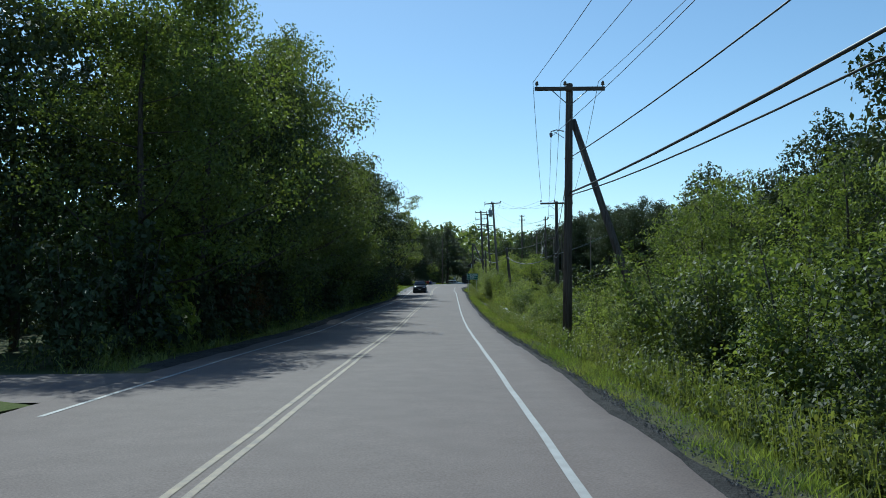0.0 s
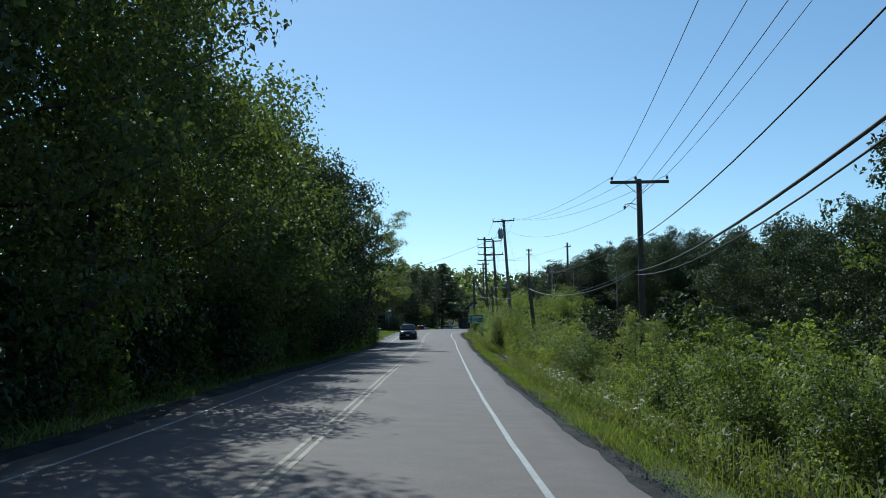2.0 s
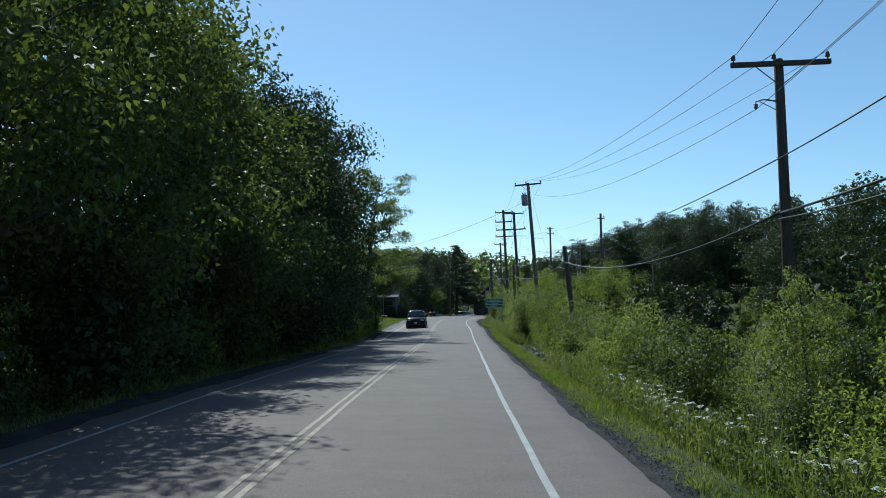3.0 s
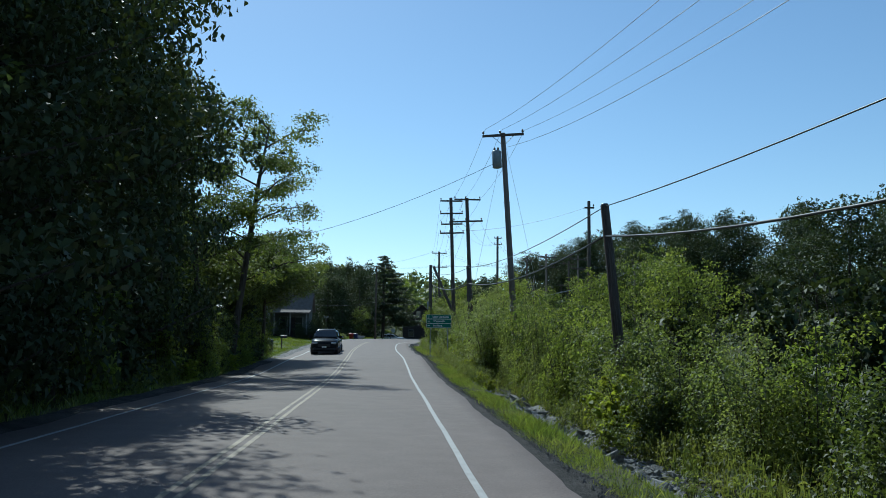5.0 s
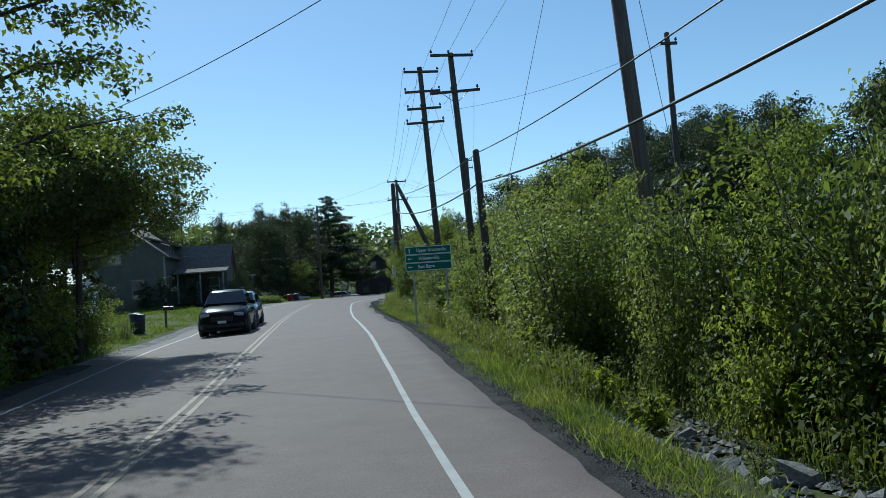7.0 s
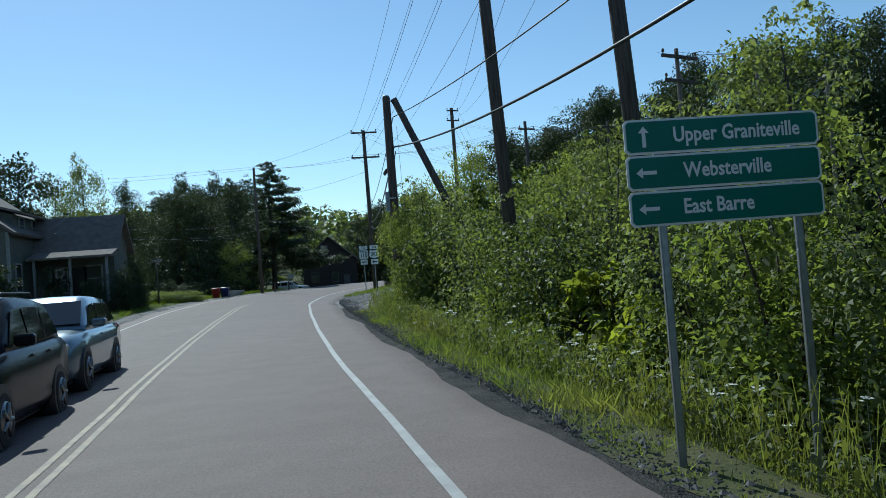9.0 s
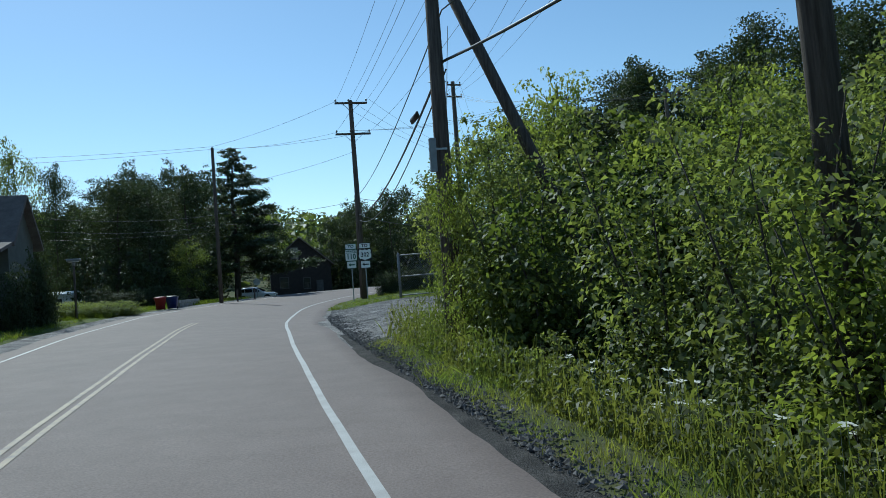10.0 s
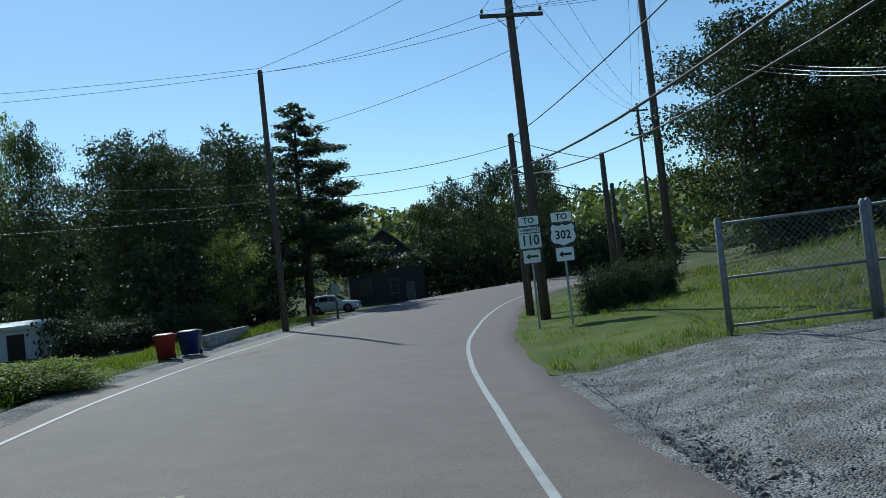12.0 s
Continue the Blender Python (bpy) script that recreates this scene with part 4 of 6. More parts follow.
for x_, y_, z_ in zip(fx, fy2, fz):
    h = rg.uniform(0.55, 0.95)
    FV.append([(x_ - 0.004, y_, z_ - 0.05), (x_ + 0.004, y_, z_ - 0.05), (x_ + 0.003, y_, z_ + h), (x_ - 0.003, y_, z_ + h)])
    for k in range(7):
        a, r = k * 0.9, 0.045 * (k > 0)
        cx, cy, cz = x_ + r * math.cos(a), y_ + r * math.sin(a), z_ + h + 0.01 * rg.normal()
        q = 0.017
        FV.append([(cx - q, cy - q, cz), (cx + q, cy - q, cz), (cx + q, cy + q, cz + 0.008), (cx - q, cy + q, cz + 0.008)])
tagged(part("wild_flowers", quads_mesh("wild_flowers", np.array(FV), M_FLOWER), None), "white umbel flowers among the weeds", "wild flowers", kind="stuff")

# undergrowth below the woods
for i in range(20):
    plant(THICKET, 5.5 + 1.6 * i, 249.0 + rs.uniform(-3, 3) + 0.3 * i, rs.uniform(1.3, 2.0), rs.uniform(0, 360), wide=1.8)
for i in range(26):
    xx = -44 + 36 * ((i * 0.618) % 1.0)
    plant(THICKET, xx, 206 + rs.uniform(-1, 10), rs.uniform(0.8, 1.3), rs.uniform(0, 360), wide=1.3)
for i in range(22):
    plant(THICKET, 13.5 + 1.0 * i + rs.uniform(-1, 1), 190 - 0.95 * i + rs.uniform(-2, 2), rs.uniform(0.8, 1.4), rs.uniform(0, 360), wide=1.3)

# ---- utility poles and wires ----
def insulator(parent, x, y, z, down=False, name="insulator"):
    s = -1 if down else 1
    bm = newtube([(x, y, z), (x, y, z + s * 0.06), (x, y, z + s * 0.065), (x, y, z + s * 0.13), (x, y, z + s * 0.135), (x, y, z + s * 0.19)], [0.018, 0.02, 0.06, 0.045, 0.055, 0.025], 8)
    return part(name, bm, M_PORCELAIN, parent)


def utility_pole(x, y, top, label, r=0.15, arms=(), lean=(0, 0), pale=False, tank=None, steps=False, group="utility poles along the road"):
    """A wooden pole; arms: (height, half length, turn, braces, insulator offsets)."""
    z0 = lz(x, y)
    root = thing("utility_pole", label, "utility pole", group, at=(x, y, z0))
    root.matrix_basis = pose(x, y, z0, lean[0], lean[1], 0)
    H = top - z0
    r1 = r * 0.72
    bm = newtube([(0, 0, -0.5), (0, 0, H * 0.5), (0, 0, H - 0.03), (0, 0, H)], [r, (r + r1) / 2, r1, r1 * 0.85], 14)
    part("pole", bm, M_POLE_PALE if pale else M_POLE, root)
    for az, half, turn, braces, offs in arms:
        h = az - z0
        m = pose(0, 0, h, 0, 0, turn) @ pose(0, -r1 - 0.05, 0)
        bm = bmesh.new()
        box(bm, -half, half, -0.05, 0.05, -0.06, 0.06, bevel=0.008)
        bmesh.ops.transform(bm, matrix=m, verts=bm.verts)
        arm = part("crossarm", bm, M_ARM, root)
        if braces:
            for s in (-1, 1):
                bm = newtube([m @ Vector((s * half * 0.5, 0.0, -0.06)), m @ Vector((s * 0.05, 0.05, -0.5))], [0.016, 0.016], 5)
                part("brace", bm, M_STEEL, arm)
        for o in offs:
            p = m @ Vector((o, 0, 0.06))
            insulator(arm, p.x, p.y, p.z)
    if not arms:
        part("pole_cap", newtube([(0, 0, H - 0.01), (0, 0, H + 0.03)], [r1 * 0.9, r1 * 0.75], 10), M_STEEL, root)
    part("bolt", newtube([(-r1 - 0.05, 0, H * 0.72), (r1 + 0.05, 0, H * 0.72)], [0.012, 0.012], 6), M_STEEL, root)
    if tank:
        h, side = tank[0] - z0, tank[1]
        bm = newtube([(side, 0, h - 0.45), (side, 0, h - 0.42), (side, 0, h + 0.4), (side, 0, h + 0.45)], [0.2, 0.24, 0.24, 0.16], 16)
        t = part("transformer", bm, M_TANK, root, "grey cylindrical transformer")
        for k in (-0.09, 0.09):
            insulator(t, side + k, 0, h + 0.43, name="bushing")
        part("bracket", newbox(min(0, side), max(0, side), -0.04, 0.04, h - 0.1, h - 0.02), M_STEEL, root)
    return root


I3 = lambda a: (-a, -0.15, a)
utility_pole(6.6, -16.0, 8.9, "weathered wooden utility pole with one crossarm", 0.16, [(8.7, 1.15, 0, True, I3(1.08))])
utility_pole(3.0, 27.9, 8.25, "weathered wooden utility pole with a leaning brace pole", 0.155, [(8.05, 1.12, -3, True, I3(1.05))], lean=(0, 1.2))
utility_pole(5.97, 62.0, 7.8, "wooden utility pole with a single crossarm", 0.15, [(7.65, 1.17, -3, True, I3(1.1))])
utility_pole(3.2, 109.3, 12.45, "tall pale utility pole carrying a grey transformer", 0.17, [(12.3, 1.05, -4, True, I3(1.0))], pale=True, tank=(11.1, -0.38), lean=(0, -3.6))
utility_pole(4.05, 91.1, 5.8, "short dark wooden pole that carries a thick cable", 0.17, lean=(0, -5.4))
utility_pole(10.5, 126.9, 12.0, "bare wooden pole standing behind the shrubs", 0.15, [(11.5, 0.35, 0, False, (0.3,))])
utility_pole(1.55, 137.6, 13.9, "tall wooden pole with four stacked crossarms", 0.18, [(13.6, 0.95, 12, False, I3(0.9)), (12.55, 0.95, 3, False, (-0.9, 0.9)), (11.65, 0.9, 2, False, I3(0.85)), (10.9, 1.0, 0, True, I3(0.95))], lean=(0, -2.0))
utility_pole(2.6, 131.7, 12.9, "tall wooden pole with two crossarms", 0.18, [(12.75, 1.05, 14, False, I3(1.0)), (11.06, 1.15, 0, True, I3(1.05))], lean=(0, -2.6))
utility_pole(1.81, 122.6, 6.8, "short dark pole that carries a thick cable", 0.16, lean=(0, -2.0))
utility_pole(-0.3, 147.5, 9.1, "stout wooden pole propped by a leaning brace pole", 0.19)
utility_pole(1.72, 182.4, 14.15, "leaning wooden pole with two crossarms and insulators", 0.18, [(13.95, 1.0, 4, True, I3(0.95)), (12.05, 1.08, 4, True, I3(1.0))], lean=(0, -0.4))
utility_pole(1.96, 185.7, 8.7, "short wooden pole beside a taller one", 0.16)
utility_pole(-7.08, 189.3, 12.7, "slim bare wooden pole at the lawn's edge", 0.14)
utility_pole(10.7, 193.4, 17.8, "tall dark wooden pole with switch gear", 0.21, [(17.5, 0.55, 10, False, (-0.5, 0.0, 0.5)), (16.6, 0.6, 10, False, (-0.55, 0.55))])
utility_pole(19.9, 219.4, 15.9, "slim wooden pole beyond the hedge", 0.15, [(15.3, 0.8, 0, False, (-0.7, 0.7)), (13.4, 0.8, 0, False, (-0.7, 0.7))])
utility_pole(8.3, 194.6, 8.9, "short wooden pole beyond the hedge", 0.17)
utility_pole(11.5, 203.0, 8.2, "short wooden pole beyond the hedge", 0.16)
utility_pole(10.6, 146.8, 10.3, "slim pole with two crossarms behind the shrubs", 0.11, [(9.95, 0.95, 24, False, I3(0.88)), (9.05, 0.85, 24, False, (-0.8, 0.8))], pale=True)
utility_pole(13.5, 146.3, 10.1, "slim pole with two crossarms behind the shrubs", 0.11, [(9.75, 0.95, 24, False, I3(0.88)), (8.85, 0.85, 24, False, (-0.8, 0.8))], pale=True)
utility_pole(20.5, 152.5, 10.4, "slim pole with two crossarms behind the shrubs", 0.11, [(10.1, 0.8, 24, False, (-0.75, 0.75))], pale=True)
utility_pole(12.8, 176.5, 13.2, "wooden pole in the fenced yard", 0.15, [(12.6, 0.7, 20, False, (-0.6, 0.6))])
utility_pole(17.5, 172.5, 12.2, "wooden pole in the fenced yard", 0.15, [(11.8, 0.9, 20, False, (-0.8, 0.0, 0.8))])


def standoff(x, y, z, reach):
    """A steel arm bolted to a pole, with one insulator at its end."""
    r_ = thing("standoff_bracket", "steel standoff bracket with an insulator on a pole", "bracket", "standoff brackets", at=(x, y, z))
    part("arm", newtube([(0, 0, 0), (-reach * 0.6, 0, 0.05), (-reach, 0, 0.0)], [0.02, 0.018, 0.018], 6), M_STEEL, r_)
    part("strut", newtube([(0, 0, -0.22), (-reach * 0.8, 0, 0.0)], [0.012, 0.012], 5), M_STEEL, r_)
    insulator(r_, -reach, 0, 0.0, True)
    return r_


standoff(2.98, 27.78, 6.68, 0.42)
standoff(5.85, 61.9, 6.74, 0.5)


def brace_pole(foot, head, r, label):
    x, y = foot
    root = thing("brace_pole", label, "brace pole", at=(x, y, lz(x, y)))
    h = Vector(head) - root.matrix_basis.translation
    part("pole", newtube([-0.08 * h, h * 0.5, h], [r, r * 0.9, r * 0.8], 12), M_POLE, root)
    part("bolt", newtube([h + Vector((-0.16, 0, -0.08)), h + Vector((0.1, 0, -0.08))], [0.02, 0.02], 6), M_STEEL, root)
    return root


brace_pole((5.65, 26.65), (3.3, 28.1, 7.1), 0.13, "dark brace pole leaning against a utility pole")
brace_pole((3.4, 147.3), (-0.04, 147.45, 9.0), 0.15, "weathered brace pole leaning against a stout pole")


def wire(a, b, r=0.008, sag=0.5, mat=None, label="thin overhead power line between poles", group="overhead power lines"):
    a, b = Vector(a), Vector(b)
    n = 14
    bm = newtube([a.lerp(b, i / n) - Vector((0, 0, 4 * sag * (i / n) * (1 - i / n))) for i in range(n + 1)], [r] * (n + 1), 5)
    ob = part("overhead_wire" if r < 0.02 else "overhead_cable", bm, mat or M_CABLE)
    return tagged(ob, label, "cable", group)


def run(points, r, sags, label, group):
    for (a, b), s in zip(zip(points, points[1:]), sags):
        wire(a, b, r, s, None, label, group)


# three conductors on the crossarms
for o in (-1.05, -0.15, 1.05):
    wire((6.6 + o, -16.1, 8.9), (3.05 + o, 27.8, 8.28), 0.009, 0.6)
    wire((3.05 + o, 27.8, 8.28), (5.97 + o, 61.8, 7.9), 0.009, 0.45)
    wire((5.97 + o, 61.8, 7.9), (2.48 + o * 0.95, 109.1, 12.55), 0.008, 0.8)
    wire((2.48 + o * 0.95, 109.1, 12.55), (2.07 + o, 132.4, 12.95), 0.008, 0.35)
    wire((2.07 + o, 132.4, 11.3), (10.7 + o * 0.5, 193.3, 17.0), 0.008, 1.2)
    wire((1.13 + o * 0.9, 137.4, 13.75), (1.72 + o * 0.9, 182.2, 14.15), 0.008, 0.8)
    wire((1.17 + o, 137.4, 11.1), (1.72 + o, 182.2, 12.25), 0.008, 0.8)
    wire((2.07 + o, 132.4, 12.9), (1.15 + o, 137.4, 11.8), 0.007, 0.2)
    wire((1.72 + o, 182.2, 14.15), (19.9 + o * 0.7, 219.2, 15.5), 0.008, 0.9)
    wire((10.7 + o * 0.5, 193.3, 17.7), (19.9 + o * 0.7, 219.2, 13.6), 0.008, 0.7)
    wire((1.72 + o, 182.2, 12.25), (12.8 + o * 0.6, 176.4, 12.8), 0.007, 0.5)
    wire((10.7 + o * 0.5, 193.3, 16.8), (12.8 + o * 0.6, 176.4, 12.8), 0.007, 0.5)
    wire((12.8 + o * 0.6, 176.4, 12.8), (17.5 + o * 0.8, 172.3, 12.0), 0.012, 0.4)
for o in (-0.5, 0.0, 0.5):
    wire((15.6 + o, 193.5, 12.4 + 0.3 * o), (13.2, 172.2, 7.3 + 0.2 * o), 0.014, 0.5, M_STEEL)
for o in (-0.8, 0.0, 0.8):
    wire((10.6 + o, 146.7, 10.15), (13.5 + o, 146.2, 9.95), 0.007, 0.12)
    wire((13.5 + o, 146.2, 9.0), (20.5 + o, 152.4, 10.2), 0.007, 0.25)
    wire((10.6 + o, 146.7, 6.4 + 0.25 * o), (24.0 + o, 158.0, 11.0 + 0.3 * o), 0.012, 0.5, M_STEEL)
wire((1.75, 133, 10.5), (10.5, 126.9, 11.6), 0.008, 0.4)
wire((6.1, -16.0, 7.4), (2.56, 27.78, 6.5), 0.008, 0.55)
wire((2.56, 27.78, 6.5), (5.35, 61.9, 6.55), 0.008, 0.4)
wire((5.35, 61.9, 6.55), (2.4, 109.1, 11.6), 0.008, 1.0)
# neutral and telephone cables
run([(6.5, -16, 6.6), (3.15, 28.0, 5.84), (5.85, 62.0, 5.35), (3.45, 91.1, 5.72), (1.61, 122.6, 6.7), (-0.1, 147.5, 8.35), (1.9, 185.7, 8.5), (8.3, 194.6, 8.6)], 0.016, (0.6, 0.5, 0.35, 0.4, 0.3, 0.6, 0.1), "twisted service cable between poles", "telephone cables along the road")
run([(6.5, -16, 5.4), (3.15, 28.0, 4.72), (5.85, 62.0, 4.05), (3.45, 91.1, 4.85), (1.61, 122.6, 5.65), (-0.15, 147.5, 7.27), (1.9, 185.7, 7.4), (8.3, 194.6, 7.0), (11.5, 203, 6.8)], 0.03, (0.55, 0.6, 0.75, 0.55, 0.45, 0.9, 0.2, 0.2), "thick black telephone cable between poles", "telephone cables along the road")
run([(6.4, -16, 5.2), (3.1, 28.0, 4.62), (5.8, 62.0, 3.9)], 0.018, (0.75, 0.8), "black telephone cable between poles", "telephone cables along the road")
wire((-0.1, 147.5, 7.1), (1.9, 185.7, 7.2), 0.018, 1.3, None, "black telephone cable between poles", "telephone cables along the road")
# lines crossing the road to the left
wire((2.3, 109.3, 11.0), (-16.0, 124.0, 7.6), 0.012, 0.9)
for z_, o in ((12.2, -1.0), (12.2, 0.9)):
    wire((1.72 + o, 182.3, z_), (-7.08, 189.2, 12.6), 0.009, 0.25)
wire((0.75, 182.3, 14.1), (-7.08, 189.1, 12.75), 0.009, 0.2)
wire((-7.08, 189.1, 12.75), (-46, 187, 13.6), 0.009, 0.8)
wire((-7.08, 189.2, 12.6), (-46, 188, 13.0), 0.009, 0.8)
wire((1.7, 182.4, 11.0), (-7.08, 189.3, 10.0), 0.009, 0.25)
wire((1.9, 185.7, 8.3), (-7.08, 189.3, 8.3), 0.012, 0.35)
wire((1.9, 185.7, 7.6), (-7.08, 189.3, 7.6), 0.012, 0.4)
wire((-7.08, 189.3, 8.2), (-17.2, 170.5, 7.3), 0.012, 0.5)
wire((-7.08, 189.3, 7.5), (-17.6, 166.0, 6.6), 0.012, 0.6)
wire((-7.08, 189.3, 7.0), (-46, 178, 8.5), 0.012, 0.7)
# guys
for a, b in (((2.5, 109.3, 12.0), (5.5, 113, 1.2)), ((2.4, 109.3, 11.8), (1.0, 119, 1.6)), ((0.0, 147.5, 8.0), (1.2, 156, 1.8)), ((10.8, 193.4, 15), (12.5, 189, 3.2))):
    wire(a, b, 0.007, 0.02, M_STEEL, "steel guy wire anchoring a pole", "guy wires")
# boxes on the stout pole
root = thing("terminal_box", "small grey terminal box strapped to a pole", "terminal box", at=(-0.53, 147.35, 5.3))
part("housing", newbox(-0.07, 0.07, -0.06, 0.06, -0.35, 0.35, bevel=0.015), M_TANK, root)
part("strap", newbox(-0.08, 0.3, -0.03, 0.03, 0.1, 0.14), M_STEEL, root)
root = thing("splice_case", "black splice case hanging on the cable", "splice case", at=(-0.1, 151.5, 6.88))
part("case", newtube([(0, -0.4, 0.08), (0, -0.3, 0), (0, 0.3, 0), (0, 0.4, -0.06)], [0.03, 0.075, 0.075, 0.03], 10), M_BLACK_PLASTIC, root)

# ---- signs ----
def lettering(parent, text, x, z, size, mat, y, squeeze=1.0, name="lettering"):
    """Flat raised words, centred on (x, z), facing -y."""
    cu = bpy.data.curves.new("lettering", "FONT")
    cu.body, cu.size, cu.align_x, cu.align_y, cu.extrude = text, size, "CENTER", "CENTER", 0.001
    cu.resolution_u = 2
    cu.offset = size * 0.022
    tmp = new("lettering", cu)
    me = bpy.data.meshes.new_from_object(tmp.evaluated_get(bpy.context.evaluated_depsgraph_get()))
    bpy.data.objects.remove(tmp)
    me.transform(pose(x, y, z, 90, 0, 0) @ Matrix.Diagonal((squeeze, 1, 1, 1)))
    me.materials.clear()
    me.materials.append(mat)
    return part(name, me, None, parent)


def plate(parent, x0, x1, z0, z1, mat, name="plate", y=0.0, rim=None, thick=0.012, cut=0.05):
    """A sign blank with clipped corners."""
    def outline(bm, g, yy):
        c = cut - g * 0.4
        pts = [(x0 + g + c, z0 + g), (x1 - g - c, z0 + g), (x1 - g, z0 + g + c), (x1 - g, z1 - g - c), (x1 - g - c, z1 - g), (x0 + g + c, z1 - g), (x0 + g, z1 - g - c), (x0 + g, z0 + g + c)]
        return [bm.verts.new((a, yy, b)) for a, b in pts]
    bm = bmesh.new()
    f, b = outline(bm, 0, y), outline(bm, 0, y + thick)
    bm.faces.new(f)
    bm.faces.new(b[::-1])
    for i in range(8):
        bm.faces.new((f[i], b[i], b[(i + 1) % 8], f[(i + 1) % 8]))
    bmesh.ops.recalc_face_normals(bm, faces=bm.faces)
    p = part(name, bm, rim or mat, parent)
    if rim:
        bm = bmesh.new()
        bm.faces.new(outline(bm, 0.018, y - 0.004))
        bmesh.ops.recalc_face_normals(bm, faces=bm.faces)
        part("face", bm, mat, p)
    return p


def arrow(parent, x, z, w, mat, y, up=False):
    bm = bmesh.new()
    pts = [(-0.5, 0), (-0.18, 0.26), (-0.18, 0.09), (0.5, 0.09), (0.5, -0.09), (-0.18, -0.09), (-0.18, -0.26)]
    if up:
        pts = [(b, -a) for a, b in pts]
    bm.faces.new([bm.verts.new((x + a * w, y, z + b * w)) for a, b in pts])
    bmesh.ops.recalc_face_normals(bm, faces=bm.faces)
    return part("arrow", bm, mat, parent)


def sign_post(parent, x, z0, z1):
    bm = bmesh.new()
    box(bm, x - 0.03, x + 0.03, 0.015, 0.03, z0, z1)
    box(bm, x - 0.03, x - 0.022, 0.015, 0.055, z0, z1)
    box(bm, x + 0.022, x + 0.03, 0.015, 0.055, z0, z1)
    return part("post", bm, M_STEEL, parent)


sx, sy = -0.28, 123.4
z0 = lz(sx, sy)
gs = thing("direction_sign", "green road sign with three white place names", "road sign", at=(sx, sy, z0), turn=-3)
t1, t0 = 3.6 - z0, 2.74 - z0
for k, (a, b) in enumerate(((t1 - 0.28, t1), (t1 - 0.57, t1 - 0.29), (t0, t1 - 0.58))):
    p = plate(gs, -0.82, 0.82, a, b, M_SIGN_GREEN, "sign_panel", rim=M_SIGN_WHITE, cut=0.03)
    m = (a + b) / 2
    arrow(p, -0.66, m, 0.17, M_SIGN_WHITE, -0.008, up=(k == 0))
    lettering(p, ("Upper Graniteville", "Websterville", "East Barre")[k], (0.12, 0.02, -0.08)[k], m, 0.17, M_SIGN_WHITE, -0.008, 0.84)
sign_post(gs, -0.55, lz(sx - 0.55, sy) - z0 - 0.3, t1 - 0.02)
sign_post(gs, 0.6, lz(sx + 0.6, sy) - z0 - 0.3, t1 - 0.02)


def route_sign(x, y, top, state):
    z0 = lz(x, y)
    h = top - z0
    mat = M_SIGN_PRINT_GREEN if state else M_SIGN_BLACK
    s = thing("route_sign", "white and green state route marker on a post" if state else "black and white federal route marker on a post", "road sign", "route signs", at=(x, y, z0), turn=-2)
    w = 0.31
    p = plate(s, -w, w, h - 0.3, h, M_SIGN_WHITE, "to_plate", rim=mat, cut=0.03)
    lettering(p, "TO", 0, h - 0.15, 0.24, mat, -0.008)
    if state:
        p = plate(s, -0.34, 0.34, h - 0.97, h - 0.32, M_SIGN_WHITE, "route_plate", rim=mat, cut=0.04)
        lettering(p, "VERMONT", 0, h - 0.42, 0.13, mat, -0.008)
        part("rule", newbox(-0.31, 0.31, -0.009, -0.005, h - 0.52, h - 0.495), mat, p)
        lettering(p, "110", 0, h - 0.73, 0.42, mat, -0.008, 0.85)
    else:
        p = plate(s, -0.38, 0.38, h - 0.97, h - 0.32, M_SIGN_BLACK, "route_plate", cut=0.03)
        bm = bmesh.new()
        half = [(0.0, 0.29), (0.1, 0.25), (0.2, 0.27), (0.28, 0.3), (0.34, 0.18), (0.31, 0.1), (0.35, -0.02), (0.35, -0.12), (0.28, -0.22), (0.16, -0.25), (0.0, -0.31)]
        pts = half + [(-a, b) for a, b in half[-2:0:-1]]
        bm.faces.new([bm.verts.new((a, -0.005, h - 0.645 + b)) for a, b in pts])
        bmesh.ops.recalc_face_normals(bm, faces=bm.faces)
        part("shield", bm, M_SIGN_WHITE, p)
        lettering(p, "302", 0, h - 0.66, 0.34, mat, -0.009, 0.9)
    p = plate(s, -0.27, 0.27, h - 1.4, h - 0.99, M_SIGN_WHITE, "arrow_plate", rim=mat, cut=0.03)
    arrow(p, 0, h - 1.195, 0.36, mat, -0.008)
    sign_post(s, 0, -0.3, h - 0.02)
    return s


route_sign(0.76, 179.3, 5.2, True)
route_sign(1.42, 178.1, 5.15, False)

